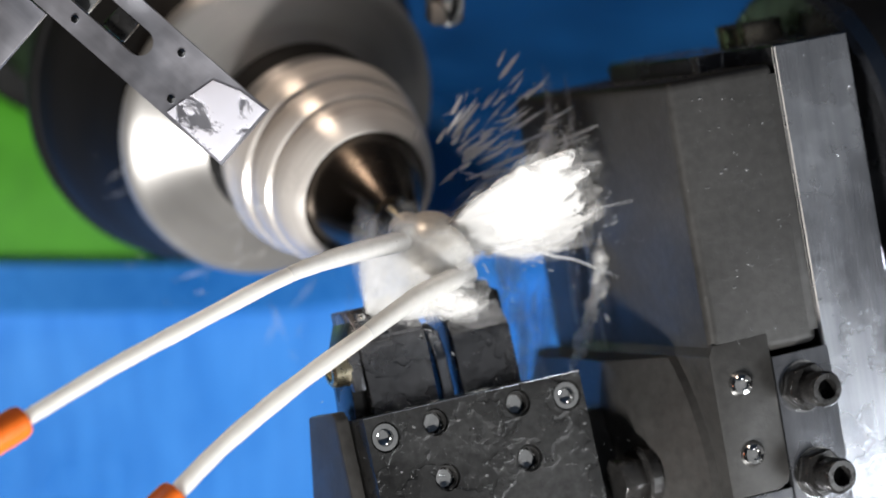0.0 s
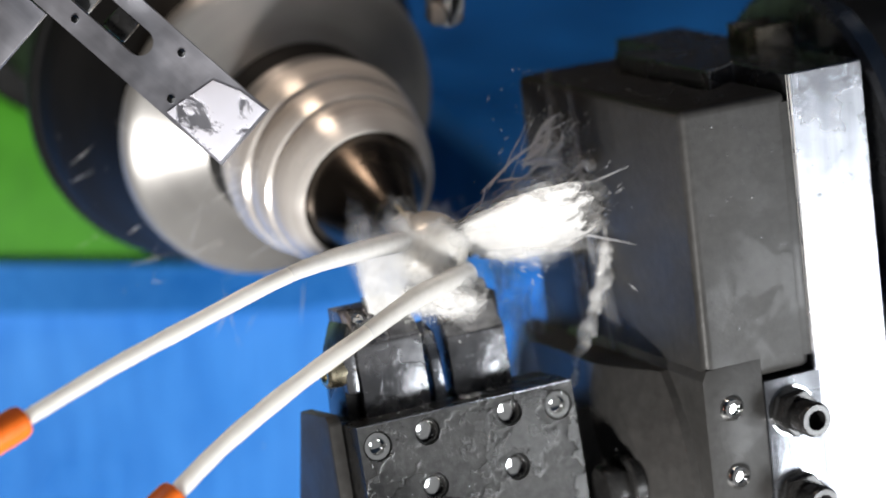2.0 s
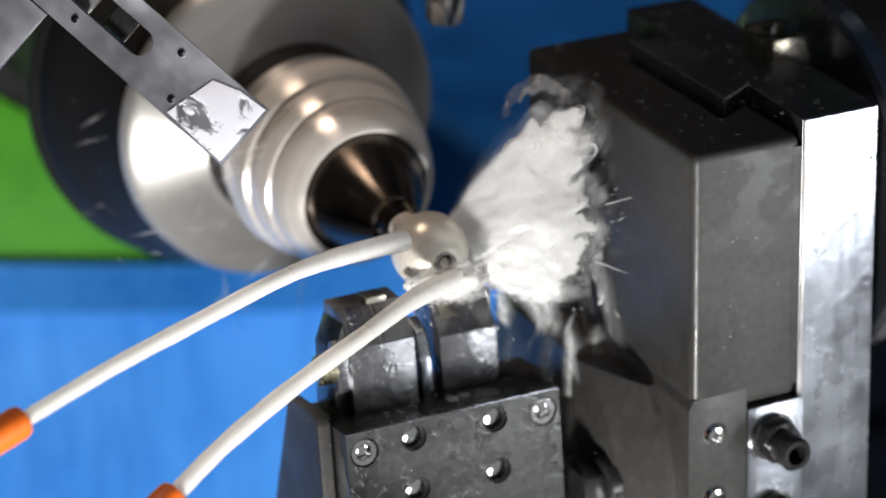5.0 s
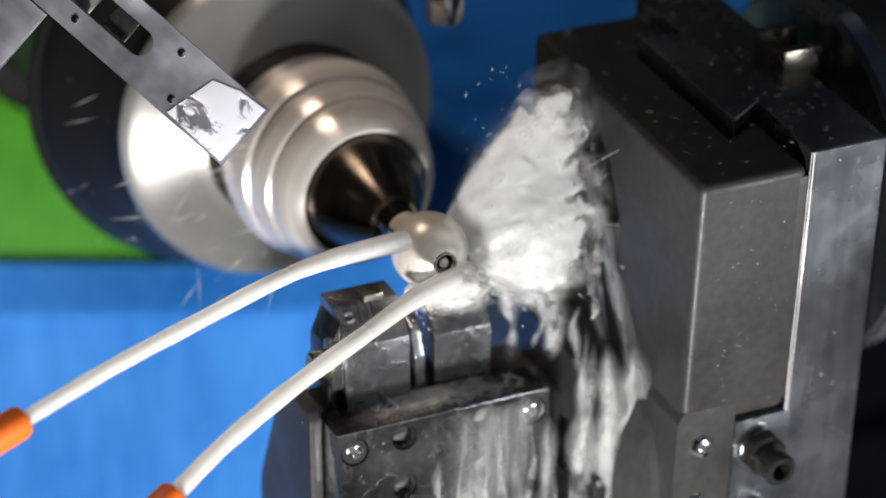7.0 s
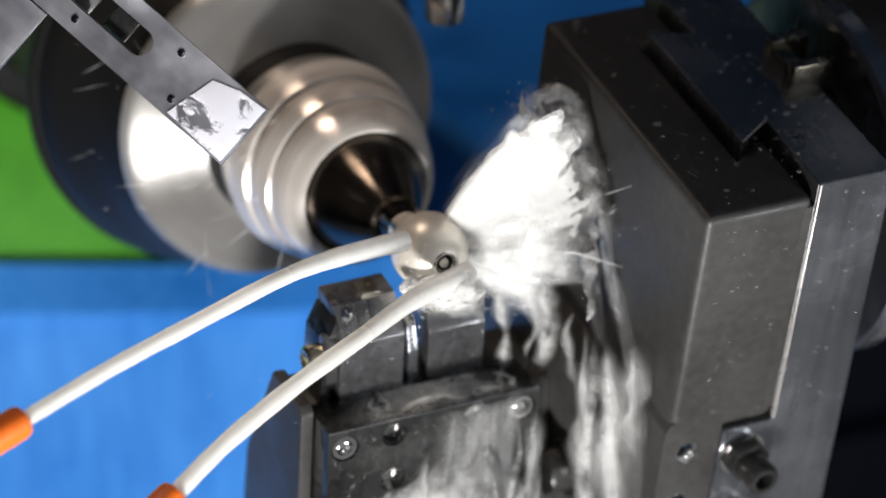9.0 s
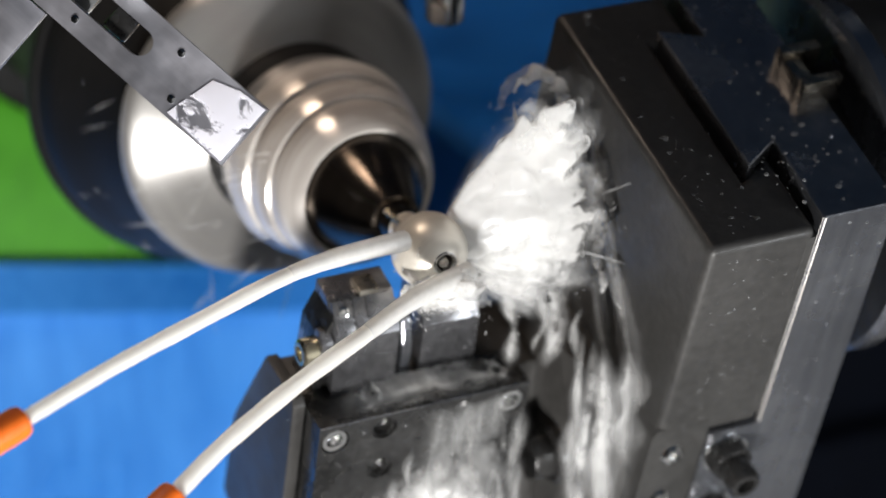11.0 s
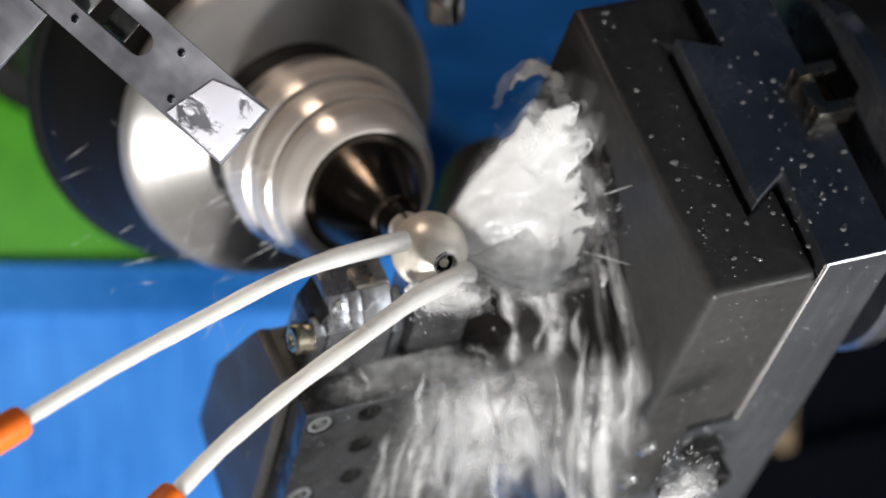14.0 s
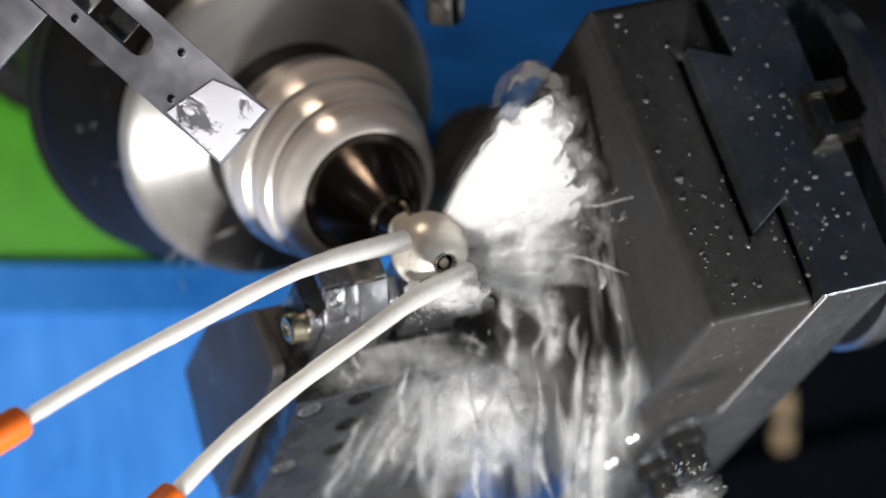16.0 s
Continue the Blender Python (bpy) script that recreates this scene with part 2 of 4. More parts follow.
def build_enclosure():
    def wall(name, lo, hi, mat, label, category):
        tagged(part(name, box(lo, hi, 0), mat), label, category, kind="structure")
    wall("wall_back", (-1200, 980, -900), (1400, 1000, -150), SHADED_BLUE, "blue painted back panel of the machine, darkened for shade", "wall")
    # Unseen panels from here down; their colours are set for reflections in the steel.
    wall("wall_back_upper", (-1200, 976, -150), (1400, 1000, 1100), DARK_PAINT, "unseen upper back panel, charcoal for dark reflections", "wall")
    wall("wall_left", (-1220, -1700, -900), (-1200, 1000, 1100), DARK_PAINT, "unseen left panel, charcoal for dark reflections", "wall")
    wall("wall_right", (1400, -1700, -900), (1420, 1000, 1100), PALE_PAINT, "unseen right panel, pale grey to brighten reflections", "wall")
    wall("floor", (-1220, -1700, -920), (1420, 1000, -900), PALE_PAINT, "unseen floor, pale grey to brighten reflections", "floor")
    wall("ceiling", (-1220, -1700, 1100), (1420, 1000, 1120), ROOF_BLUE, "unseen roof panel, dark blue for reflections", "ceiling")


build_enclosure()


def build_background():
    chute = empty("chip_chute", "bright blue painted sheet metal chip chute", "chute")
    part("panel", prism([(-330, -80), (-65, -136), (77, -166), (225, -176), (225, -900), (-330, -900)], 340, 346, "y"), BLUE, chute)
    # Wedge added along the top edge; its slope shades that band of the chute.
    lip = bmesh.new()
    rows = [[lip.verts.new(p) for p in ((x, 340.5, z), (x, 327, z - 19), (x, 340.5, z - 22))] for x, z in ((-330, -80.4), (-65, -136.4), (77, -166.4), (225, -176.4))]
    for a, b in zip(rows, rows[1:]):
        for k in range(3):
            lip.faces.new((a[k], a[(k + 1) % 3], b[(k + 1) % 3], b[k]))
    lip.faces.new(rows[0]), lip.faces.new(rows[-1])
    part("shading_lip", lip, BLUE, chute, "tilted strip added to darken the upper edge of the chute")
    part("side_panel", box((225.5, 330, -900), (238, 980, -170), 2), SHADED_BLUE, chute)
    # Bed added to fill the unlit background; casting and ledge carry its shade.
    bed = empty("machine_bed", "machine bed coloured near-black for the shade of the well", "machine bed")
    part("casting", box((300, 440, -900), (1390, 970, -300), 12), DEEP_SHADE, bed)
    part("top_sheet", box((300, 430, -299.5), (1390, 975, -294), 1), SHADED_BLUE, bed, "blue painted sheet over the bed")
    part("ledge", box((330, 420, -900), (1390, 438, -392), 4), DEEP_SHADE, bed)
    knob = empty("round_knob", "dark round knob on the back panel", "knob")
    part("knob_body", lathe([(930, 0), (930, 14), (934, 17), (980, 17)], "y", 40, (520, 0, -312)), DARK_PAINT, knob)
    stub = empty("hose_stub", "short tan hose end standing on the dark ledge", "hose")
    part("sleeve", lathe([(-393, 0), (-393, 5.2), (-362, 5.0), (-358, 4.4), (-356, 3.0), (-360, 2.6), (-360, 0)], "z", 28, (426, 429, 0)), DARK_HOSE, stub)
    part("clip", lathe([(-378, 5.1), (-378, 5.9), (-373, 5.9), (-373, 5.1)], "z", 28, (426, 429, 0)), STEEL_DARK, stub, "dark steel hose clip")



build_background()

# ---- spindle ----


def build_spindle():
    s = empty("spindle", "polished steel lathe spindle with a stepped nose and dark collet", "spindle")
    part("collet", lathe([(16, 0), (16, 5.5), (30, 8.0), (30.6, 10), (57, 25.5), (60, 25.5)]), STEEL_CONE, s, "dark conical steel collet")
    for k in range(3):
        a = 2 * math.pi * k / 3
        slot = tube([(8.6 * math.cos(a), 27, 8.6 * math.sin(a)), (6.2 * math.cos(a), 17, 6.2 * math.sin(a))], [0.9, 0.9], 6)
        part("jaw_mark", slot, BRASS, s, "worn golden collet jaw edge")
    part("nose_ring", lathe([(59, 25.3), (56.8, 25.8), (56.2, 27.2), (58, 29.2), (63.5, 32.4), (69, 34.6), (70.6, 34.4), (71.5, 30)]), STEEL_NOSE, s, "bright turned nose ring")
    part("nose_ring", lathe([(72.4, 30), (71.8, 33.6), (72.6, 35.4), (76, 37.0), (82, 38.0), (84.4, 37.6), (85.2, 33)]), STEEL_NOSE, s)
    part("nose_ring", lathe([(86.4, 33), (86, 37.0), (87, 38.8), (91, 40.2), (98, 41.2), (101, 40.6), (103, 36)]), STEEL_NOSE, s)
    part("ring_gap", lathe([(70, 31.5), (104, 35.5)]), BLACK_DRUM, s, "dark groove between the rings")
    part("neck", lathe([(102, 36), (104, 38.5), (110, 38.8), (116, 37), (122, 35), (138, 34)]), STEEL_TURNED, s)
    # Black collar on the neck; the shadow crescent is put into its colour.
    part("neck_shade", lathe([(113, 37.6), (115, 38.2), (120, 38.4), (125, 39)]), BLACK_DRUM, s, "black band for the shadow behind the nose")
    part("flange", lathe([(126, 33.5), (130, 40), (133, 50), (135.5, 58), (137, 63), (138.5, 66), (141, 68), (146, 68.4), (148, 66)]), STEEL_TURNED, s, "polished flange")
    part("drum", lathe([(147, 60), (147, 65.5), (152, 67.5), (165, 71), (178, 77), (186, 81.5), (192, 83.5), (200, 84), (200, 50)]), BLACK_DRUM, s, "black oxide drum")
    part("rear_ring", lathe([(200, 50), (201, 85), (203, 86.5), (207, 86.5), (208, 60), (290, 60)]), BLACK_DRUM, s)
    return s


SPINDLE = build_spindle()


def build_ball():
    b = empty("ball_workpiece", "bright turned metal ball on a stem, wet with coolant", "workpiece")
    prof = [(-13.2, 3.4)]
    prof += [(-14.6 * math.cos(a), 14.6 * math.sin(a)) for a in [math.asin(4.6 / 14.6) + i * (2.55 - 0.32) / 22 for i in range(23)]]
    prof += [(14, 6.6), (30, 6.6)]
    part("ball", lathe(prof), BALL_MAT, b)
    part("bore", lathe([(-13.2, 3.5), (-9.5, 3.3), (-9.5, 0)], seg=40), STEEL_CONE, b, "dark bored hole")
    part("pin", lathe([(-9.4, 2.2), (-12.6, 2.2), (-13.0, 1.8), (-13.0, 0)], seg=32), CHROME, b, "bright pin in the hole")
    part("bore_rim", lathe([(-13.6, 3.5), (-14.3, 3.9), (-14.3, 4.5), (-13.6, 4.9)], seg=40), CHROME, b, "bright rim of the hole")
    return b


BALL = build_ball()


def build_rear_housing():
    h = empty("rear_cover", "bright green painted round cover behind the spindle", "cover")
    part("cover_ring", lathe([(350, 78), (348, 84), (348, 150), (354, 158), (420, 160), (430, 148)]), GREEN, h)
    part("cover_hub", lathe([(280, 40), (280, 58), (347, 64), (356, 84)]), BLACK_DRUM, h, "black hub")


build_rear_housing()

# ---- swivel head ----
TILT0 = -22.57
TILT_ROWS = [0.0, 4.24, 8.41, 12.54, 16.62, 20.66, 24.67, 28.66, 32.63, 36.58, 40.54, 44.49, 48.45, 52.42, 56.41, 60.43, 64.48]
BLOCK_TURN = Matrix.Rotation(radians(-5.9), 4, "X")


def head_pose(t):
    i = min(int(t), 15)
    a = TILT_ROWS[i] + (TILT_ROWS[i + 1] - TILT_ROWS[i]) * (t - i)
    return pose(0, 0, 0, TILT0 + a)


def holed(columns, lo, hi, seg=24):
    """A plate in x and z with round holes, from y lo to y hi. columns: x0, x1, then cells (z0, z1, x, z, r)."""
    bm = bmesh.new()

    def cell(x0, x1, z0, z1, x, z, r, y):
        ring, edge = [], []
        for k in range(seg):
            a = 2 * math.pi * k / seg
            c, d = math.cos(a), math.sin(a)
            reach = min((x1 - x) / c if c > 1e-6 else (x0 - x) / c if c < -1e-6 else 1e9, (z1 - z) / d if d > 1e-6 else (z0 - z) / d if d < -1e-6 else 1e9)
            ring.append(bm.verts.new((x + r * c, y, z + r * d)))
            edge.append(bm.verts.new((x + reach * c, y, z + reach * d)))
        for k in range(seg):
            j = (k + 1) % seg
            bm.faces.new((ring[k], ring[j], edge[j], edge[k]))
            p, q = edge[k].co, edge[j].co
            if abs(p.x - q.x) > 1e-4 and abs(p.z - q.z) > 1e-4:
                cx = x1 if max(p.x, q.x) > x1 - 1e-3 else x0
                cz = z1 if max(p.z, q.z) > z1 - 1e-3 else z0
                bm.faces.new((edge[k], edge[j], bm.verts.new((cx, y, cz))))
        return ring

    x_low, x_high = columns[0][0], columns[-1][1]
    z_low = min(c[0] for col in columns for c in col[2:])
    z_high = max(c[1] for col in columns for c in col[2:])
    for x0, x1, *cells in columns:
        for z0, z1, x, z, r in cells:
            A = cell(x0, x1, z0, z1, x, z, r, lo)
            B = [bm.verts.new((v.co.x, hi, v.co.z)) for v in A]
            for k in range(seg):
                j = (k + 1) % seg
                bm.faces.new((A[k], A[j], B[j], B[k]))
    q = {(i, j, k): bm.verts.new(((x_low, x_high)[i], (lo, hi)[j], (z_low, z_high)[k])) for i in (0, 1) for j in (0, 1) for k in (0, 1)}
    for i in (0, 1):
        bm.faces.new((q[i, 0, 0], q[i, 1, 0], q[i, 1, 1], q[i, 0, 1]))
        bm.faces.new((q[0, 0, i], q[1, 0, i], q[1, 1, i], q[0, 1, i]))
    bm.faces.new((q[0, 1, 0], q[1, 1, 0], q[1, 1, 1], q[0, 1, 1]))
    bmesh.ops.remove_doubles(bm, verts=bm.verts[:], dist=0.001)
    return bm


def hex_ring(x, z, y0, y1, r, axis="y"):
    return prism([(x + r * math.cos(radians(60 * k + 10)), z + r * math.sin(radians(60 * k + 10))) for k in range(6)], y0, y1, axis, 0.5, 1)


def build_head():
    h = empty("swivel_head", "dark steel swivelling tool head with clamped cutting tools, wet with coolant", "machine head")
    part("body_block", prism([(73.8, -70), (118.4, -70), (118.4, -29), (103, -39), (103, 37.5), (120, 30.5), (120, 64), (73.8, 64)], -57, 47.5, "z", 3.8, 4), STEEL_DARK, h)
    part("lower_cover", prism([(72.2, -54), (74.2, -50), (97.2, -50), (97.2, -102), (95.8, -105.6), (92.2, -107.5), (72.2, -107.5)], -70.15, 40, "y", 0.5), STEEL_DARK, h)
    part("lower_pad", box((72.4, -69.6, -230), (97.5, 40, -107.9), 0.4), STEEL_GROUND, h, "ground steel pad under the cover")
    part("side_plate", prism([(119.4, -70.2), (151.5, -70.2), (151.5, 70), (122, 70), (122, 31), (105, 38.5), (105, -38), (120.8, -28)], -230, 53.5, "z", 0.5, 1), STEEL_GROUND, h, "ground steel side plate with a dovetail")
    part("seam_strip", box((114.4, -69.96, -52.5), (119.0, -40, 43.5), 0.3), STEEL_DARK, h)
    # Chamfer strip in paler steel, so the edge highlight lies in its colour.
    part("edge_highlight", prism([(119.3, -69.5), (120.3, -70.55), (120.6, -69.5)], -58.5, 53, "z"), STEEL_NOSE, h, "chamfer of the side plate, pale for its highlight")
    part("clamp_pad", box((97.6, -70.4, -230), (121.5, 60, -59), 0.2), STEEL_GROUND, h, "ground steel pad")
    for z in (-72.5, -105):
        b = part("clamp_bolt", lathe([(-66, 0), (-66, 4), (-78, 4), (-78.2, 6.4), (-87.6, 6.7), (-89, 5.8), (-89, 3.8), (-82, 3.4), (-82, 0)], "y", 40, (108, 0, z)), BOLT_BLACK, h, "black socket head bolt")
        part("nut", hex_ring(107.7, z + 0.6, -78, -69.5, 9.2), BOLT_BLACK, b, "black hexagon lock nut")
        part("washer", lathe([(-72, 4), (-72, 9.6), (-69.5, 9.6)], "y", 40, (107.7, 0, z + 0.6)), CHROME, b, "bright washer")
    for z in (-66.2, -92.3):
        b = part("button_screw", lathe([(-68, 5.2), (-70.2, 5.0), (-72, 3.6), (-72.4, 2.2), (-70.8, 1.8), (-70.8, 0)], "y", 32, (83.3, 0, z)), CHROME, h, "bright button head screw")
    # round clamp and its hexagon bolt
    disc = lathe([(57, 0), (57, 56), (58, 57.5), (69, 76), (75.5, 77), (75.5, 0)], "x", 120, (0, 15, -103))
    cutting = bmesh.ops.bisect_plane(disc, geom=disc.verts[:] + disc.edges[:] + disc.faces[:], plane_co=(0, 0, -54), plane_no=(0, 0, 1), clear_outer=True)
    bmesh.ops.edgeloop_fill(disc, edges=[e for e in cutting["geom_cut"] if isinstance(e, bmesh.types.BMEdge)])
    part("clamp_disc", disc, DISC_STEEL, h, "round dark clamp disc")
    hb = part("hex_bolt", hex_ring(-33, -97, 44, 54, 9.5, "x"), BOLT_BLACK, h, "black hexagon bolt")
    part("bolt_collar", lathe([(53, 0), (53, 11), (54, 12), (58, 12)], "x", 40, (0, -33, -97)), BOLT_BLACK, hb)
    # jaw piece on the far flange
    part("jaw", join(box((141, -12, 50), (158, -7, 62), 0.8), box((141, -7, 50), (148, 6, 60), 0.8), box((141, 6, 50), (158, 11, 62), 0.8)), STEEL_JAW, h, "notched steel jaw")

    # tool block
    caps = ((-42.9, -63.8), (31.1, -63.8), (-42.9, -111), (31.1, -111))
    sets = ((-22.6, -62.5), (11, -62.5), (-22.6, -83.2), (11, -83.2), (-22.6, -104), (11, -104))
    cap_cells = lambda x: [(-87, -55.5, x, -63.8, 5.7), (-160, -87, x, -111, 5.7)]
    set_cells = lambda x: [(-73, -55.5, x, -62.5, 5.1), (-93.5, -73, x, -83.2, 5.1), (-160, -93.5, x, -104, 5.1)]
    columns = [(-50, -33, *cap_cells(-42.9)), (-33, -6, *set_cells(-22.6)), (-6, 21, *set_cells(11)), (21, 38, *cap_cells(31.1))]
    t = part("tool_block", turned(holed(columns, -25, -4.5), BLOCK_TURN), STEEL_BLOCK, h, "dark steel clamping block with socket screws")
    # Strip of brighter steel standing for the highlight along the top edge.
    part("edge_glint", turned(box((-50.1, -25.12, -55.9), (38.1, -24.4, -55.38), 0.2), BLOCK_TURN), STEEL_GROUND, t, "bright strip for the highlight on the block edge")
    part("rear_block", turned(prism([(-4.3, -57), (19, -57), (40, -104), (43, -146), (8, -160), (-4.3, -160)], -55, 44, "x", 1.2), BLOCK_TURN), STEEL_DARK, t)
    part("carrier", turned(prism([(2, -72), (40, -72), (40, -200), (-12, -200), (-12, -135)], 37.5, 57, "x", 1.5), BLOCK_TURN), DISC_STEEL, t, "dark carrier beside the block")
    part("foot", turned(box((-8, -22, -225), (57, 38, -160.5), 2), BLOCK_TURN), DISC_STEEL, t, "dark foot under the block")
    part("cheek", turned(prism([(-12, -54.5), (-9, -51.5), (16, -51.5), (38, -100), (40, -140), (-12, -159.5)], -55.6, -50.3, "x", 1.2), BLOCK_TURN), STEEL_DARK, t, "dark cheek plate on the block")
    for x, z in caps:
        part("cap_screw", turned(lathe([(-18, 5.5), (-23.6, 5.5), (-24.4, 5.0), (-24.4, 3.3), (-23.6, 3.0), (-20.5, 2.9), (-20.0, 2.0), (-19.8, 0)], "y", 32, (x, 0, z)), BLOCK_TURN), CHROME, t, "bright cap screw")
    for x, z in sets:
        ring = part("set_screw", turned(lathe([(-15, 5.0), (-23.2, 5.0), (-23.8, 4.7), (-23.8, 4.2), (-22.8, 3.9), (-22.0, 3.75)], "y", 32, (x, 0, z)), BLOCK_TURN), BOLT_BLACK, t, "black set screw")
        part("socket", turned(lathe([(-22.1, 3.76), (-19.8, 3.7), (-19.8, 3.0)], "y", 6, (x, 0, z)), BLOCK_TURN), BOLT_BLACK, ring, "dark hexagon socket")
        part("socket_floor", turned(lathe([(-20.4, 3.3), (-20.2, 1.6), (-20.0, 0)], "y", 24, (x, 0, z)), BLOCK_TURN), CHROME, ring, "bright socket floor")

    # cutting tools
    tool = part("right_tool", turned(prism([(-6.5, -57), (-6.5, -33), (5, -15.5), (16, -14), (16, -57)], -1.2, 22.5, "x", 0.6), BLOCK_TURN), STEEL_TOOL, h, "dark steel tool holder")
    slope = Matrix.Translation((0, -6.5, -33)) @ Matrix.Rotation(math.atan2(17.5, 11.5), 4, "X")
    part("insert", turned(box((1.0, 7, -0.8), (9.0, 21.5, 1.6), 0.4), BLOCK_TURN @ slope), CARBIDE, tool, "coated carbide insert")
    part("screw", turned(lathe([(-1, 1.6), (1.0, 1.6), (1.3, 1.2), (1.3, 0)], "z", 20, (15, 13, 0)), BLOCK_TURN @ slope), CHROME, tool)
    part("chamfer", turned(prism([(17.5, -16.5), (24, -20), (24, -56), (22.6, -56), (22.6, -33)], 0, 15.5, "y", 0.4), BLOCK_TURN), STEEL_BLOCK, tool)
    tool = part("left_tool", turned(prism([(-9, -57), (-9, -29), (2, -16.5), (14, -15.5), (14, -57)], -39, -12.5, "x", 0.7), BLOCK_TURN), STEEL_TOOL, h, "dark steel tool holder")
    part("side_chamfer", turned(prism([(-39.3, -57), (-39.3, -20), (-43.5, -30), (-45, -57)], -5, 13.5, "y", 0.5), BLOCK_TURN), STEEL_BLOCK, tool)
    part("insert", turned(box((-27, 0, -16.2), (-19, 9, -13.6), 0.4), BLOCK_TURN), CARBIDE, tool, "coated carbide insert")
    lean = Matrix.Translation((0, -9, -29)) @ Matrix.Rotation(math.atan2(12.5, 11), 4, "X")
    for x0, x1, low in ((-38.6, -30.6, 2.5), (-30.2, -25.2, 0.8), (-24.8, -13.2, 0.8)):
        part("clamp_plate", turned(box((x0, low, -0.5), (x1, 15.6, 1.7), 0.4), BLOCK_TURN @ lean), STEEL_TOOL, tool, "wet grey steel clamp plate")
    part("plate_screw", turned(lathe([(1.5, 0), (1.5, 2.4), (2.6, 2.2), (2.8, 1.2), (2.0, 1.0), (2.0, 0)], "z", 24, (-34.6, 11, 0)), BLOCK_TURN @ lean), CHROME, tool)
    part("lug", turned(prism([(-8, -46), (-8, -30), (-4, -26), (0, -27), (1, -46)], -44.2, -39.2, "x", 1.0), BLOCK_TURN), STEEL_TOOL, tool)
    part("clamp_screw", turned(lathe([(-47, 0), (-47, 2.2), (-50, 2.6), (-50.6, 3.2), (-50.6, 4.6), (-49.6, 5.8), (-44, 6.0), (-40, 6.0)], "x", 40, (0, -2, -37)), BLOCK_TURN), BRASS, tool, "brass clamp screw")
    part("tool_clamp", turned(prism([(-6, -57), (-6, -40), (-3, -30), (6, -26), (6, -57)], -9.5, -4.5, "x", 1.4, 3), BLOCK_TURN), STEEL_GROUND, h, "bright clamp wedge")
    return h


HEAD = build_head()


def build_rotary_unit():
    r = empty("rotary_unit", "dark round rotary table with a polished steel shaft", "machine unit")
    part("flange_ring", lathe([(163, 45), (163, 70), (165, 72.5), (172, 73), (174, 70), (174, 45)], "x"), STEEL_GROUND, r, "polished flange ring")
    part("flange_face", lathe([(166, 0), (166, 68)], "x"), BLACK_DRUM, r)
    part("housing", lathe([(174, 66), (230, 66), (235, 80), (600, 80)], "x"), DISC_STEEL, r)
    part("hub", lathe([(150, 0), (150, 40), (168, 40)], "x"), STEEL_DARK, r)


build_rotary_unit()

# ---- bracket at the spindle ----


def build_bracket():
    """Slotted sensor arm, lying in a plane that faces the door."""
    b = empty("slotted_bracket", "wet aluminium bracket arm with a long slot", "bracket")
    base = look((-0.0735, -0.002, 0.0605), Vector((-0.0735, -0.002, 0.0605)) + Vector((0.45, 0.80, -0.40)), 0)
    # in the arm's frame x runs along the arm to its end, y across, z towards the door
    arm = base @ pose(0, 0, 0, 0, 0, -40)
    bm = bmesh.new()
    n = 10
    outer = [(-110, -13), (0, -13), (0, 13), (-110, 13)]
    half = 5.0
    inner = [(-51 + half * math.cos(a), 1 + half * math.sin(a)) for a in [(-90 + 180 * k / n) * math.pi / 180 for k in range(n + 1)]]
    inner += [(-84 + half * math.cos(a), 1 + half * math.sin(a)) for a in [(90 + 180 * k / n) * math.pi / 180 for k in range(n + 1)]]
    for z in (0, -5):
        lo = [bm.verts.new((x, y, z)) for x, y in outer]
        li = [bm.verts.new((x, y, z)) for x, y in inner]
        eo = [bm.edges.new((lo[i], lo[(i + 1) % 4])) for i in range(4)]
        ei = [bm.edges.new((li[i], li[(i + 1) % len(li)])) for i in range(len(li))]
        bmesh.ops.triangle_fill(bm, edges=eo + ei, use_beauty=True)
    bm.verts.ensure_lookup_table()
    k = 4 + len(inner)
    for ring in (range(0, 4), range(4, k)):
        ring = list(ring)
        for i, a in enumerate(ring):
            c = ring[(i + 1) % len(ring)]
            bm.faces.new((bm.verts[a], bm.verts[c], bm.verts[c + k], bm.verts[a + k]))
    ob = part("arm", bm, ALU, b)
    # Wet film on the arm's end, whitened for glare.
    part("wet_film", prism([(-27, -11.5), (-1, -12.2), (-0.8, 12.4), (-12, 11.5), (-22, 8), (-24, 0)], 0.15, 0.7, "z", 0.2), FILM, b, "wet film of coolant, white for the glare on it")
    part("slot_block", box((-86, -3.8, -7), (-72, 5.8, -1.0), 1.0), CHROME, b, "bright clamp block in the slot")
    # Dark backing block added behind the open slot.
    part("slot_backing", box((-66, -3.6, -9), (-56, 5.6, -4.5), 1.2), BOLT_BLACK, b, "black block behind the slot")
    part("small_plate", box((-112, -46, -9), (-84, -14, -5), 0.5), ALU, b)
    part("spacer", lathe([(-6, 0), (-6, 5), (10, 5), (10, 0)], "z", 32, (-66, 14, 0)), CHROME, b)
    for x, y in ((-37, 8), (-29, -7), (-74, -8)):
        part("screw", lathe([(-1, 0), (-0.2, 1.5), (0.4, 1.5), (0.6, 0)], "z", 20, (x, y, 0)), CHROME, b)
    b.matrix_world = arm


build_bracket()


def build_fitting():
    f = empty("hose_fitting", "chrome hexagonal coolant fitting hanging above", "fitting")
    part("nut", turned(hex_ring(0, 0, -8, 12, 8.0, "z"), Matrix.Identity(4)), CHROME, f)
    part("stem", lathe([(12, 0), (12, 5), (160, 5)], "z", 32), CHROME, f)
    f.matrix_world = pose(0.055, 0.1, 0.056, 0, 0, 12)


build_fitting()

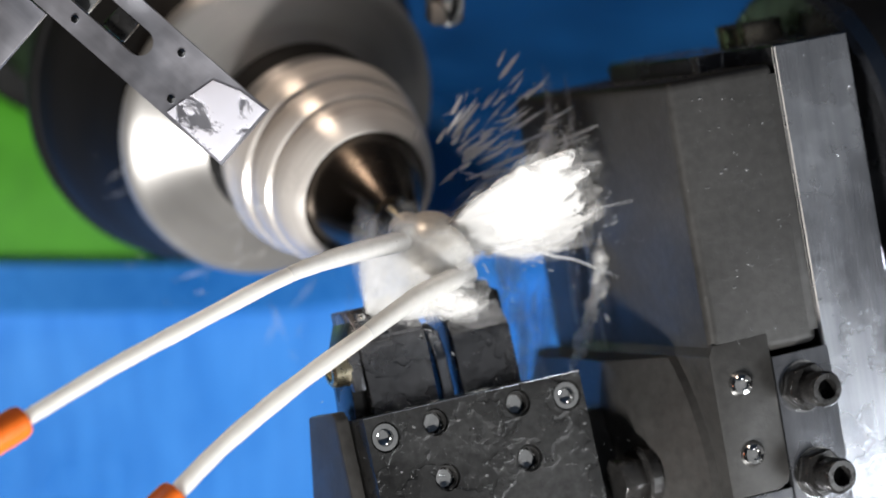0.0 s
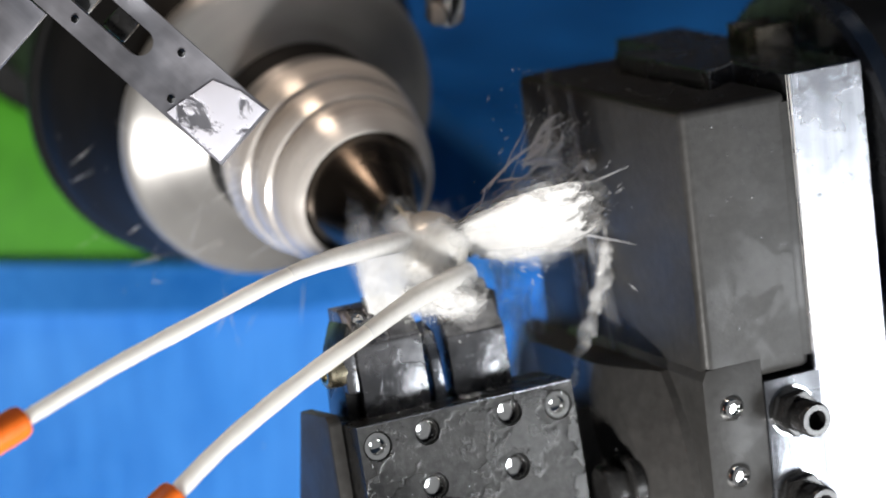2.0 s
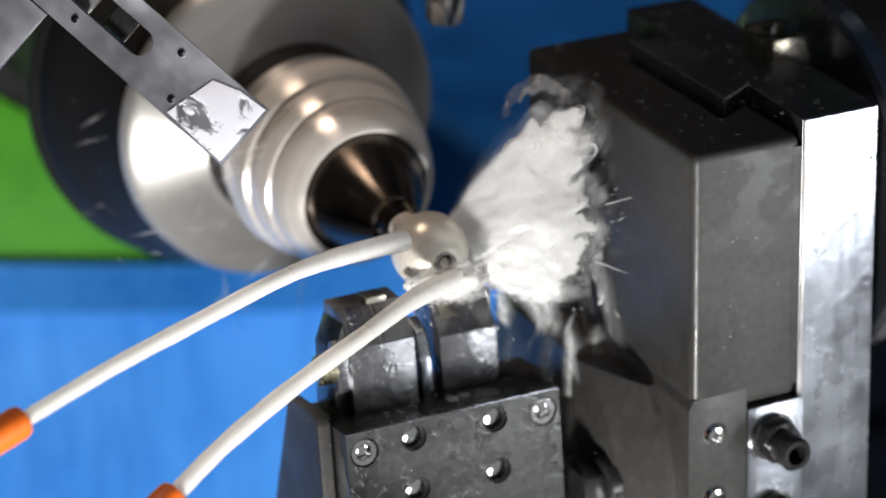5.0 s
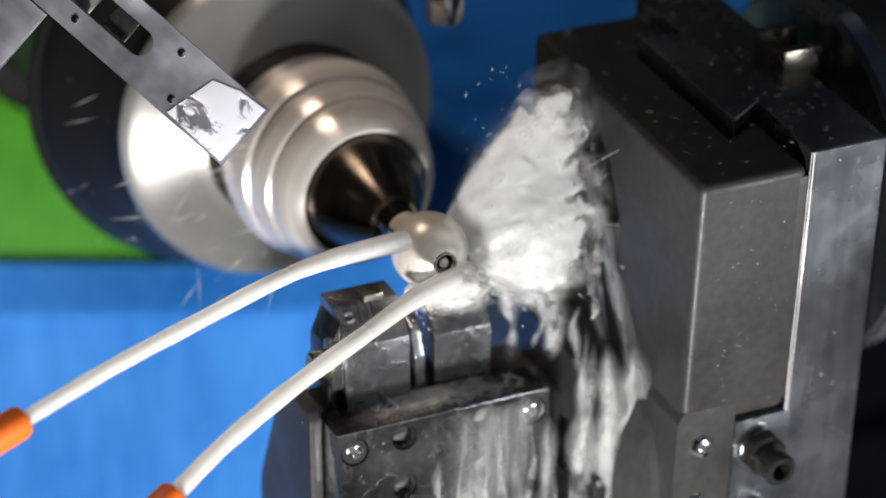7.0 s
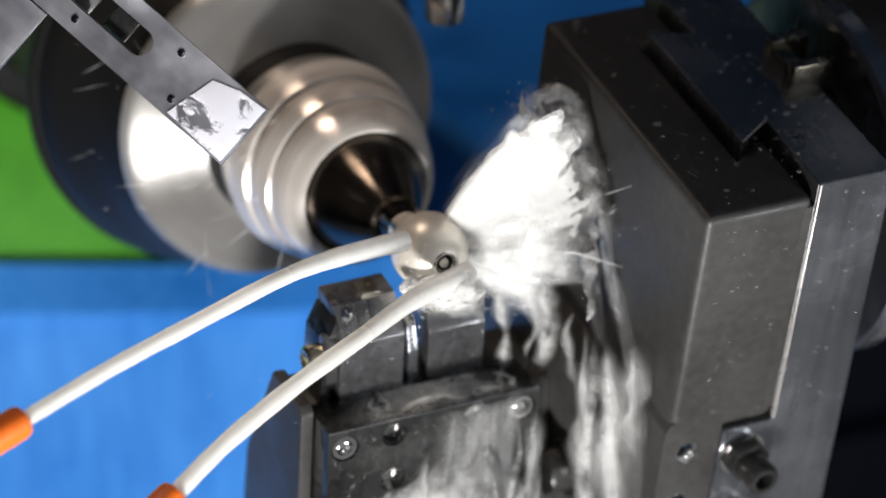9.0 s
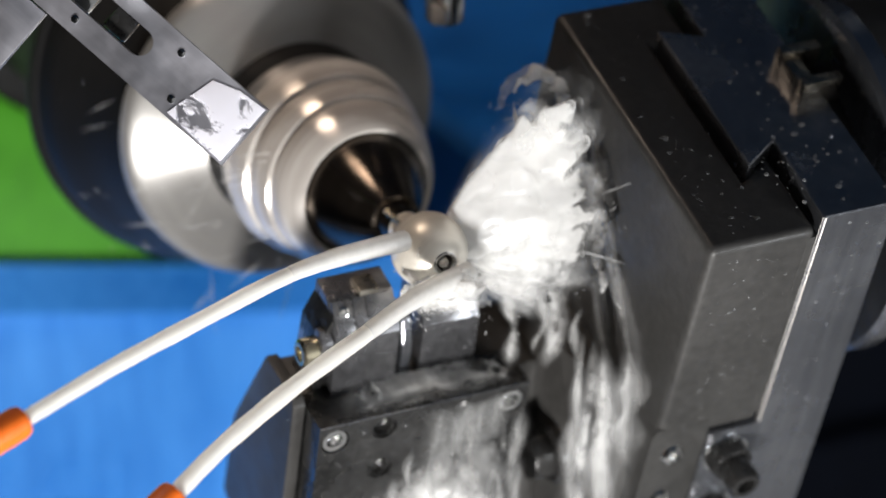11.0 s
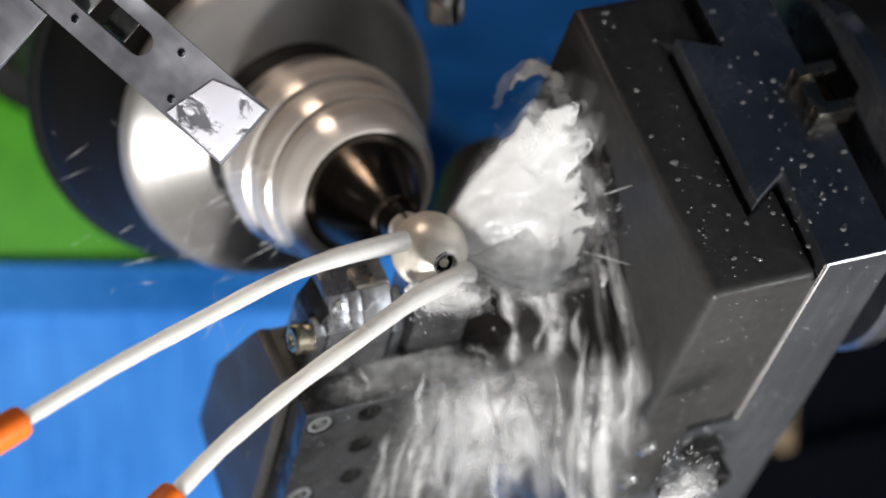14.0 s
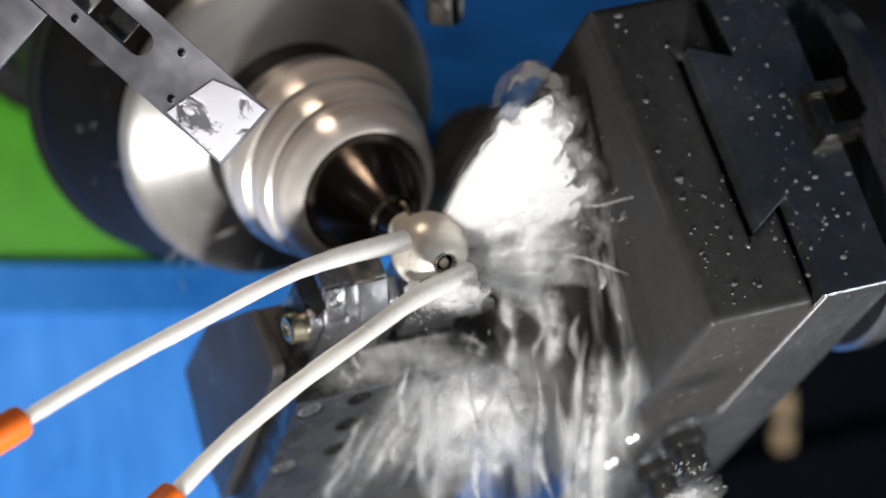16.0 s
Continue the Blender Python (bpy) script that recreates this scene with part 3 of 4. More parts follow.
# ---- coolant ----
JET_1 = [(-181.4, -60.0, -1.1), (-143.9, -48.0, 5.4), (-108.2, -38.0, 10.5), (-70.9, -27.0, 15.0), (-45.2, -19.0, 14.5), (-14, -8.0, 10)]
JET_2 = [(-133.3, -75.0, -34.0), (-110.3, -66.0, -23.9), (-79.1, -54.0, -14.5), (-47.1, -42.0, -7.3), (-18.9, -30.0, -2.4), (7.7, -18.0, -3.3)]


def build_jet(points, r0, r1):
    path = smooth_path(points, 48)
    radii = [(r0 + (r1 - r0) * i / 47) * (0.98 - 0.27 * i / 47) + 0.25 * noise.noise(Vector((i * 0.35, r1, 0))) for i in range(48)]
    jet = empty("coolant_jet", "white jet of coolant arcing onto the ball", "coolant jet", "coolant jets")
    part("stream", tube(path, radii, 14), JET, jet)
    part("frayed_end", tube(path[26:], [r * (0.94 + 0.02 * i) for i, r in enumerate(radii[26:])], 14), THREAD, jet, "frayed misty end of the jet")
    return jet


def build_nozzle(points):
    p0, p1 = Vector(points[0]), Vector(points[1])
    d = (p1 - p0).normalized()
    n = empty("coolant_nozzle", "orange plastic coolant nozzle tip", "nozzle", "coolant nozzles")
    part("tip", lathe([(-60, 6.6), (-40, 6.6), (-2, 6.0), (0, 5.4), (0, 3.6), (-8, 3.4)], "z", 40), ORANGE, n)
    m = d.to_track_quat("Z", "Y").to_matrix().to_4x4()
    m.translation = p0 * MM
    n.matrix_world = m


for pts, ra, rb in ((JET_1, 2.9, 4.2), (JET_2, 3.4, 4.4)):
    build_jet(pts, ra, rb)
    build_nozzle(pts)

VIEW = look((0, 0, 0), (0.38998, 0.81863, -0.42162), -0.5)


def lump(length, width, thick, seed, sub=5, rough=0.22, grow=1.0):
    """A torn, flattened mass that widens along +x."""
    bm = bmesh.new()
    bmesh.ops.create_icosphere(bm, subdivisions=sub, radius=1)
    layer = thickness_layer(bm)
    for v in bm.verts:
        p = v.co.copy()
        u = (p.x + 1) / 2
        v[layer] = max(0.0, min(1.0, (1 - math.hypot(p.y, max(0.0, p.x) * 0.9)) / 0.5)) ** 1.2
        q = Vector((u * length, p.y * width * (0.30 + 0.95 * u) * grow, p.z * thick * (0.4 + 0.8 * u) * grow))
        k = noise.fractal(p * 1.3 + Vector((seed, 0, 0)), 0.9, 2.1, 4)
        e = noise.fractal(p * 4.0 + Vector((0, seed, 3)), 0.8, 2.1, 3)
        q += Vector(((k * length * rough + e * 0.45) * u, k * width * rough + e * 0.4, k * thick * rough + e * 0.25))
        v.co = q
    return bm


def flecks(n, seed, length, spread, rim=0.55, size=0.32, streak=5.0, depth=7.0, reach=1.0):
    """Droplets drawn out along their flight, fanning round +x."""
    rng = random.Random(seed)
    verts, faces = [], []
    for i in range(n):
        a = radians(rng.gauss(0, spread))
        edge = length * (0.75 + 0.45 * noise.noise(Vector((a * 4.0, seed, 0))) + 0.25 * noise.noise(Vector((a * 13.0, seed, 2))))
        d = edge * (rim + (1 - rim) * rng.random() ** 0.7) * rng.uniform(0.8, reach)
        c = Vector((d * math.cos(a), d * math.sin(a), rng.gauss(0, depth) * d / length))
        b = a + rng.gauss(0, 0.35)
        w = Vector((math.cos(b), math.sin(b), rng.gauss(0, 0.2)))
        r = size * (0.35 + rng.random() ** 2 * 1.4)
        l = r * rng.uniform(1.0, streak)
        s1 = w.cross(Vector((0, 0, 1))).normalized() * r
        s2 = Vector((0, 0, r))
        k = len(verts)
        verts += [c + w * l, c - w * l, c + s1, c - s1, c + s2, c - s2]
        faces += [(k, k + 2, k + 4), (k, k + 4, k + 3), (k, k + 3, k + 5), (k, k + 5, k + 2), (k + 1, k + 4, k + 2), (k + 1, k + 3, k + 4), (k + 1, k + 5, k + 3), (k + 1, k + 2, k + 5)]
    return bmesh_of(verts, faces)


def bmesh_of(verts, faces):
    me = bpy.data.meshes.new("tmp")
    me.from_pydata([tuple(v) for v in verts], [], faces)
    bm = bmesh.new()
    bm.from_mesh(me)
    bpy.data.meshes.remove(me)
    return bm


def strands(n, spread, length, seed, r=0.8, start=4.0, bends=0.35):
    """Thrown threads of liquid fanning out round +x."""
    rng = random.Random(seed)
    tubes = []
    for i in range(n):
        a = radians(rng.uniform(-spread, spread))
        l = length * rng.uniform(0.35, 1.0)
        s = start + rng.uniform(0, length * 0.5)
        bend = rng.uniform(-bends, bends)
        z = rng.uniform(-6, 6)
        pts = []
        for k in range(6):
            d = s + l * k / 5
            aa = a + bend * k / 5
            pts.append((d * math.cos(aa), d * math.sin(aa) + rng.uniform(-1, 1) * min(1.0, bends * 4), z * k / 5))
        rr = r * rng.uniform(0.3, 1.0)
        tubes.append(tube(pts, [rr * w for w in (0.5, 1.0, 1.1, 0.9, 0.6, 0.15)], 5))
    return join(bmesh.new(), *tubes)


def curls(n, seed, length, r):
    """Ragged ropes of liquid that start along +x and curl back over."""
    rng = random.Random(seed)
    ropes = []
    for i in range(n):
        a, l = radians(rng.uniform(-35, 35)), length * rng.uniform(0.5, 1.1)
        bend = rng.choice((-1, 1)) * rng.uniform(0.8, 2.4)
        p, pts, radii = Vector((rng.uniform(-4, 4), rng.uniform(-5, 5), rng.uniform(-4, 4))), [], []
        for k in range(15):
            u = k / 14
            pts.append(p.copy())
            radii.append(max(0.12, r * rng.uniform(0.6, 1.2) * hump(0.06 + 0.9 * u, 0.4)))
            b = a + bend * u * u
            p += Vector((math.cos(b), math.sin(b), rng.uniform(-0.4, 0.4))) * (l / 14)
        ropes.append(tube(pts, radii, 7))
    return join(bmesh.new(), *ropes)


def falling_sheet(width, height, seed, n=22, m=40, wave=2.0):
    """A rippled film of liquid, x across, z down from 0."""
    bm = bmesh.new()
    layer = thickness_layer(bm)
    grid = []
    for j in range(m + 1):
        row = []
        for i in range(n + 1):
            u, v = i / n, j / m
            x = (u - 0.5) * width * (0.8 + 0.35 * v) + 3.0 * noise.noise(Vector((u * 3, v * 4, seed)))
            y = wave * noise.noise(Vector((u * 7, v * 2, seed + 4))) - 1.5 * math.sin(math.pi * u)
            w = bm.verts.new((x, y, -v * height - 5 * noise.noise(Vector((u * 6, 0, seed + 8))) * (1 if j in (0, m) else 0)))
            w[layer] = hump(u, 0.3) * min(1.0, v / 0.05 + 0.15) * min(1.0, (1 - v) / 0.4)
            row.append(w)
        grid.append(row)
    for A, B in zip(grid, grid[1:]):
        for i in range(n):
            bm.faces.new((A[i], A[i + 1], B[i + 1], B[i]))
    bmesh.ops.solidify(bm, geom=bm.faces[:], thickness=0.8)
    return bm


def fan_sheet(rim, seed, thick=5.0, grow=1.0, inner=9.0, n=90, m=26, ruffle=1.0, soft=0.3, rise=0.0):
    """A thick ruffled sheet of liquid thrown out from a point: rim gives its reach (degrees, radius)."""
    bm = bmesh.new()
    layer = thickness_layer(bm)
    a0, a1 = rim[0][0], rim[-1][0]
    mid = (a0 + a1) / 2
    grid = []
    for i in range(n + 1):
        a = a0 + (a1 - a0) * i / n
        R = 0
        for (p, rp), (q, rq) in zip(rim, rim[1:]):
            if p <= a <= q:
                u = (a - p) / (q - p)
                u = u * u * (3 - 2 * u)
                R = rp + (rq - rp) * u
        aa = radians(mid + (a - mid) * (1 + (grow - 1) * 0.8))
        R = R * grow + ruffle * (3.5 * noise.noise(Vector((a * 0.09, seed, 0))) + 2.6 * noise.noise(Vector((a * 0.22, seed, 4))) + 0.7 * noise.noise(Vector((a * 0.6, seed, 8))))
        edge = min(1.0, 6 * min(i, n - i) / n)
        col = []
        for j in range(m + 1):
            v = j / m
            d = inner + (R - inner) * v
            bulge = thick * grow * math.sqrt(max(0.0, edge)) * (0.35 + 0.65 * v) * max(0.0, 1 - v ** 6)
            x, y = d * math.cos(aa), d * math.sin(aa)
            wav = 2.2 * v * noise.noise(Vector((x * 0.05, y * 0.05, seed + 1))) + 2.0 * noise.noise(Vector((x * 0.10, y * 0.12, seed + 2))) + 0.35 * noise.noise(Vector((x * 0.3, y * 0.3, seed + 3)))
            pair = (bm.verts.new((x, y, bulge + wav + 0.15)), bm.verts.new((x, y, -bulge + wav - 0.15)))
            ragged = 0.30 * noise.noise(Vector((x * 0.09, y * 0.09, seed + 6))) + 0.14 * noise.noise(Vector((x * 0.25, y * 0.25, seed + 9)))
            for w in pair:
                w[layer] = hump(i / n, soft * 0.55) * min(1.0, max(0.0, (1 - v + ragged * v) / soft)) ** 1.3 * (min(1.0, v / rise) if rise else 1.0)
            col.append(pair)
        grid.append(col)
    for A, B in zip(grid, grid[1:]):
        for j in range(m):
            bm.faces.new((A[j][0], B[j][0], B[j + 1][0], A[j + 1][0]))
            bm.faces.new((A[j][1], A[j + 1][1], B[j + 1][1], B[j][1]))
        for j in (0, m):
            bm.faces.new((A[j][0], A[j][1], B[j][1], B[j][0]))
    for col in (grid[0], grid[-1]):
        for j in range(m):
            bm.faces.new((col[j][0], col[j + 1][0], col[j + 1][1], col[j][1]))
    return bm


def cloud_fan(rim, seed, thick, inner=8.0, n=150, m=56, soft=0.05):
    """A dense billowing fan, pillow-shaped, lumpy all over; rim gives its reach (degrees, radius)."""
    bm = bmesh.new()
    layer = thickness_layer(bm)
    a0, a1 = rim[0][0], rim[-1][0]
    sides = []
    for sign in (1, -1):
        grid = []
        for i in range(n + 1):
            a = a0 + (a1 - a0) * i / n
            R = rim[-1][1]
            for (p, rp), (q, rq) in zip(rim, rim[1:]):
                if p <= a <= q:
                    u = (a - p) / (q - p)
                    R = rp + (rq - rp) * u * u * (3 - 2 * u)
                    break
            R += 6.0 * noise.noise(Vector((a * 0.07, seed, 0))) + 3.0 * noise.noise(Vector((a * 0.18, seed, 3)))
            row = []
            for j in range(m + 1):
                v = j / m
                d = inner + (R - inner) * v
                x, y = d * math.cos(radians(a)), d * math.sin(radians(a))
                body = math.sqrt(max(0.0, hump(i / n, 0.5))) * math.sqrt(max(0.0, 1 - v ** 3)) * (0.45 + 0.55 * v)
                q = Vector((x * 0.075, y * 0.075, sign * 2.0 + seed))
                billow = 2.6 * noise.noise(q) + 1.0 * noise.noise(q * 2.3) + 0.3 * noise.noise(q * 5.1)
                drift = Vector((noise.noise(q * 2.0 + Vector((9, 0, 0))), noise.noise(q * 2.0 + Vector((0, 9, 0))), 0)) * 3.2 * v
                w = bm.verts.new(Vector((x, y, sign * max(0.05, (thick + billow) * body))) + drift)
                tear = 0.22 * noise.noise(q * 2.6) + 0.12 * noise.noise(q * 7.0)
                w[layer] = min(1.0, hump(i / n, 0.12) * 1.4) * min(1.0, max(0.0, (1 - v + tear * v) / soft))
                row.append(w)
            grid.append(row)
        for A, B in zip(grid, grid[1:]):
            for j in range(m):
                bm.faces.new((A[j], B[j], B[j + 1], A[j + 1]))
        sides.append(grid)
    return bm


def rope(points, r, seed, n=60):
    """A thick uneven rope of foam along points, thinner at its ends."""
    path = smooth_path(points, n)
    radii = []
    for k, p in enumerate(path):
        u = k / (n - 1)
        p += Vector((noise.noise(Vector((u * 9, seed, 0))), noise.noise(Vector((u * 9, seed, 5))), noise.noise(Vector((u * 9, seed, 9))))) * r * 0.9
        radii.append(max(0.3, r * (0.35 + 0.65 * hump(0.03 + 0.94 * u, 0.3)) * (1 + 0.9 * noise.noise(Vector((u * 14, seed, 2))))))
    bm = tube(path, radii, 14)
    layer = thickness_layer(bm)
    for v in bm.verts:
        v.co += Vector((noise.noise(v.co * 0.35), noise.noise(v.co * 0.35 + Vector((7, 0, 0))), noise.noise(v.co * 0.35 + Vector((0, 7, 0))))) * r * 0.7
        v[layer] = 0.9
    return bm


def streak(width, height, seed, n=8, m=36):
    """One tapering ribbon of running liquid, x across, z down from 0."""
    bm = bmesh.new()
    layer = thickness_layer(bm)
    grid = []
    for j in range(m + 1):
        v = j / m
        w = width * math.sin(math.pi * (0.04 + 0.92 * v)) ** 0.6 * (0.8 + 0.8 * noise.noise(Vector((v * 4, seed, 1))))
        x0 = 5.0 * noise.noise(Vector((v * 2.6, seed, 3))) + 0.6 * noise.noise(Vector((v * 7, seed, 5)))
        row = []
        for i in range(n + 1):
            u = i / n - 0.5
            row.append((hump(i / n, 0.5) * hump(v, 0.3), x0 + u * w, -1.2 * math.cos(math.pi * u) + 0.7 * noise.noise(Vector((u * 4, v * 6, seed))), -v * height))
        grid.append([bm.verts.new(q[1:]) for q in row])
        for p, q in zip(grid[-1], row):
            p[layer] = q[0]
    for A, B in zip(grid, grid[1:]):
        for i in range(n):
            bm.faces.new((A[i], A[i + 1], B[i + 1], B[i]))
    bmesh.ops.solidify(bm, geom=bm.faces[:], thickness=0.5)
    return bm


def spray(name, label, core, veil, haze, drops):
    ob = empty(name, label, "coolant spray", "coolant spray")
    for pname, bm, mat in (("core", core, FOAM), ("veil", veil, VEIL), ("haze", haze, MIST), ("spatter", drops, DROP)):
        if bm:
            if mat in (VEIL, MIST) and not bm.verts.layers.float.get("thickness"):
                mat = THREAD
            p = part(pname, bm, mat, ob, smooth=180)
            if pname == "spatter":
                tagged(p, kind="stuff")
    return ob


def runoff(name, label, width, height, seed, streaks=6, wide=7.0, sheet=True, mat=None):
    rng = random.Random(int(seed * 10))
    ob = empty(name, label, "running coolant", "running coolant")
    if sheet:
        part("film", falling_sheet(width, height, seed, wave=1.4), mat or FLOW, ob, smooth=180)
    for k in range(streaks):
        h = height * rng.uniform(0.45, 0.9)
        p = part("streak", streak(wide * rng.uniform(0.5, 1.3), h, seed + k * 3.7), VEIL if k % 3 == 0 else SHEET, ob, smooth=180)
        p.location = (rng.uniform(-0.5, 0.5) * width * MM, -rng.uniform(0.4, 1.6) * MM, -rng.uniform(0, height - h) * MM)
    return ob


RIM = [(-36, 18), (-26, 46), (-13, 58), (4, 62), (22, 66), (34, 71), (43, 76), (50, 60), (58, 18)]
SKIRT_RIM = [(-40, 14), (-15, 44), (10, 52), (36, 44), (60, 40), (78, 16)]
FAN = spray("spray_fan", "dense white fan of coolant thrown off the ball", cloud_fan(RIM, 3.0, 9.0), fan_sheet(RIM, 5.0, 4.0, 1.08, soft=0.3, ruffle=2.0, rise=0.9), fan_sheet(RIM, 7.0, 6.0, 1.18, ruffle=3.0, soft=0.45, rise=0.9), flecks(220, 3, 68, 18, 0.8, 0.2, 4.0))
FAN_LOW = spray("spray_fan", "white fan of coolant curling down from the ball", None, fan_sheet([(a * 0.6, r * 0.8) for a, r in RIM], 11.0, 5.0, soft=0.35), fan_sheet([(a * 0.65, r * 0.9) for a, r in RIM], 13.0, 7.0, 1.1, ruffle=2.5, soft=0.5), flecks(300, 9, 60, 15, 0.6, 0.2, 6.0))
CURL = spray("spray_curl", "thin white curl of coolant at the rim of the fan", None, curls(3, 21, 20, 1.6), curls(4, 23, 24, 1.2), flecks(260, 23, 34, 24, 0.3, 0.2))
CREST = [(33, 50, -6), (38, 58, -8), (45, 64, -10), (52, 64, -12), (56, 56, -14), (59, 42, -16), (61, 24, -17), (62, 4, -18), (63, -14, -18)]
RIM_ROPE = spray("spray_crest", "thick white rope of coolant curling off the face of the head", rope(CREST[1:7], 2.3, 3.0), rope([(x + 3, y - 6, z - 2) for x, y, z in CREST[3:]], 2.6, 8.0), rope([(x - 2, y + 1, z) for x, y, z in CREST[:6]], 2.4, 12.0), None)
THREADS = spray("spray_threads", "thin white threads of thrown coolant", None, strands(4, 36, 40, 5, 0.45), strands(6, 40, 50, 6, 0.6), flecks(200, 6, 85, 24, 0.5, 0.2, 10.0))
SPLASH = spray("ball_splash", "white splash where the jets strike the ball", lump(27, 8.5, 7, 15.0, 5, 0.25), lump(32, 11, 8, 16.0, 5, 0.3), None, flecks(160, 15, 24, 40, 0.4, 0.2))
SKIRT = spray("spray_skirt", "thin misty skirt of coolant under the ball", None, fan_sheet(SKIRT_RIM, 31.0, 4.0, 0.95, 2.0), fan_sheet(SKIRT_RIM, 33.0, 6.0, 1.1, 2.0, ruffle=2.0), flecks(350, 31, 46, 26, 0.3, 0.2))
for piece in SKIRT.children:
    if piece.name.startswith("veil"):
        piece.data.materials[0] = CLING
FLUNG = spray("flung_drops", "fine streaks of coolant flung off the spindle", None, None, None, flecks(80, 41, 150, 24, 0.3, 0.17, 60.0, 8))
BURST = spray("flung_drops", "burst of coolant streaks flying up and away", None, join(strands(14, 30, 15, 43, 0.9, 24, 0.02), strands(14, 24, 16, 47, 0.8, 42, 0.02)), join(strands(16, 36, 17, 45, 1.1, 30, 0.02), strands(14, 26, 18, 49, 1.0, 54, 0.02)), flecks(70, 43, 90, 16, 0.3, 0.4, 14.0))
FACE_RUN = runoff("face_runoff", "white coolant running down the face of the head", 30, 135, 2.0, 11, 15.0, False)
GAP_RUN = runoff("gap_runoff", "white coolant falling between block and disc", 28, 105, 5.0, 6, 19.0, False)
GAP_STREAM = tagged(part("gap_stream", streak(11, 105, 77.0), VEIL, smooth=180), "white stream of coolant falling from the fan", "running coolant", "running coolant")
BLOCK_RUN = runoff("block_runoff", "white coolant flowing over the face of the tool block", 50, 108, 11.0, 12, 9.0)
UNDER_RUN = runoff("fan_runoff", "misty coolant falling from under the fan", 40, 62, 17.0, 5, 12.0, False)
LEDGE_RUN = runoff("ledge_runoff", "frothy coolant lying along the top of the tool block", 78, 17, 14.0, 4, 6.0, True, VEIL)
DOWN_RIM = [(-117, 74), (-110, 100), (-102, 118), (-92, 124), (-82, 118), (-72, 104), (-65, 76)]
BLOCK_SPLASH = spray("block_splash", "white coolant pouring over the tool block", None, fan_sheet([(a * 0.8 - 18, r) for a, r in DOWN_RIM], 71.0, 3.0, 0.97, 64.0, soft=0.5, ruffle=4.0, rise=0.4), fan_sheet(DOWN_RIM, 73.0, 5.0, 1.05, 60.0, soft=0.6, ruffle=6.0, rise=0.5), None)
for k in range(8):
    runlet = part("streak", streak(6 + 3.5 * (k % 3), 44 + 7 * (k % 4), 81.0 + 2.3 * k), SHEET if k % 3 else VEIL, BLOCK_SPLASH, smooth=180)
    runlet.matrix_basis = Matrix.Translation(((-26 + 7.4 * k) * MM, (-66 - 5 * (k % 3)) * MM, (3 + k % 2) * MM)) @ Matrix.Rotation(radians(-9 + 2.6 * k + 5 * (k % 2)), 4, "Z") @ pose(0, 0, 0, -90)

LOW_SPLASH = spray("low_splash", "white coolant splashing about the clamp bolts", None, lump(18, 7, 6, 51.0, 5, 0.3), lump(24, 10, 7, 53.0, 5, 0.3), flecks(200, 51, 32, 34, 0.2, 0.2))


def beads(n, seed, place, big=1.3):
    """Standing drops: flattened half balls."""
    rng = random.Random(seed)
    verts, faces = [], []
    for i in range(n):
        c, u, v, w = place(rng)
        r = 0.16 + 0.8 * big * rng.random() ** 5
        sx = rng.uniform(0.7, 1.7)
        k = len(verts)
        for ring, (rr, hh) in enumerate(((1.0, -0.02), (0.85, 0.28), (0.45, 0.48))):
            for q in range(8):
                a = math.pi * q / 4
                verts.append(c + u * (r * sx * rr * math.cos(a)) + v * (r * rr * math.sin(a)) + w * (r * hh))
        verts.append(c + w * (0.55 * r))
        for ring in range(2):
            for q in range(8):
                j = (q + 1) % 8
                faces.append((k + ring * 8 + q, k + ring * 8 + j, k + ring * 8 + 8 + j, k + ring * 8 + 8 + q))
        faces += [(k + 16 + q, k + 16 + (q + 1) % 8, k + 24) for q in range(8)]
    return bmesh_of(verts, faces)


X, Y, Z = Vector((1, 0, 0)), Vector((0, 1, 0)), Vector((0, 0, 1))
BEADS = tagged(part("water_beads", join(
    beads(230, 61, lambda g: (Vector((g.uniform(108, 150), g.uniform(-66, 60), 53.6)), X, Y, Z)),
    beads(120, 62, lambda g: (Vector((g.uniform(80, 102), g.uniform(-64, 60), 47.6)), X, Y, Z)),
    beads(140, 63, lambda g: (Vector((g.uniform(80, 116), -70.1, g.uniform(-52, 42))), X, Z, -Y), 0.6),
    beads(190, 64, lambda g: (Vector((75.9, g.uniform(-64, 20), g.uniform(-40, 40))), Y, Z, -X)),
    beads(110, 65, lambda g: (Vector((g.uniform(122, 149), -70.3, g.uniform(-60, 48))), X, Z, -Y), 0.6)), BEAD, smooth=180), "standing water beads on the head", "water drops", kind="stuff")
FACE_BEADS = tagged(part("water_beads", turned(join(
    beads(420, 69, lambda g: (Vector((g.gauss(-6, 24), -25.05, g.gauss(-85, 16))), X, Z, -Y), 0.12),
    beads(150, 66, lambda g: (Vector((g.uniform(-48, 36), -25.1, g.uniform(-125, -57))), X, Z, -Y), 0.6),
    beads(34, 70, lambda g: (Vector((g.choice((g.uniform(-40, -13), g.uniform(-2, 23))), g.uniform(-15, -9.6), -55.4)), X, Y, Z), 1.9),
    beads(20, 67, lambda g: (Vector((g.uniform(-38, -13), -9.1, g.uniform(-54, -31))), X, Z, -Y), 0.6),
    beads(14, 68, lambda g: (Vector((g.uniform(0, 21), -6.6, g.uniform(-54, -35))), X, Z, -Y), 0.6)), BLOCK_TURN), BEAD, smooth=180), "standing water beads on the tool block", "water drops", kind="stuff")


def spray_pose(px, py, pz, angle, flip=0):
    return Matrix.Translation((px * MM, py * MM, pz * MM)) @ VIEW @ pose(0, 0, 0, flip, 0, angle)


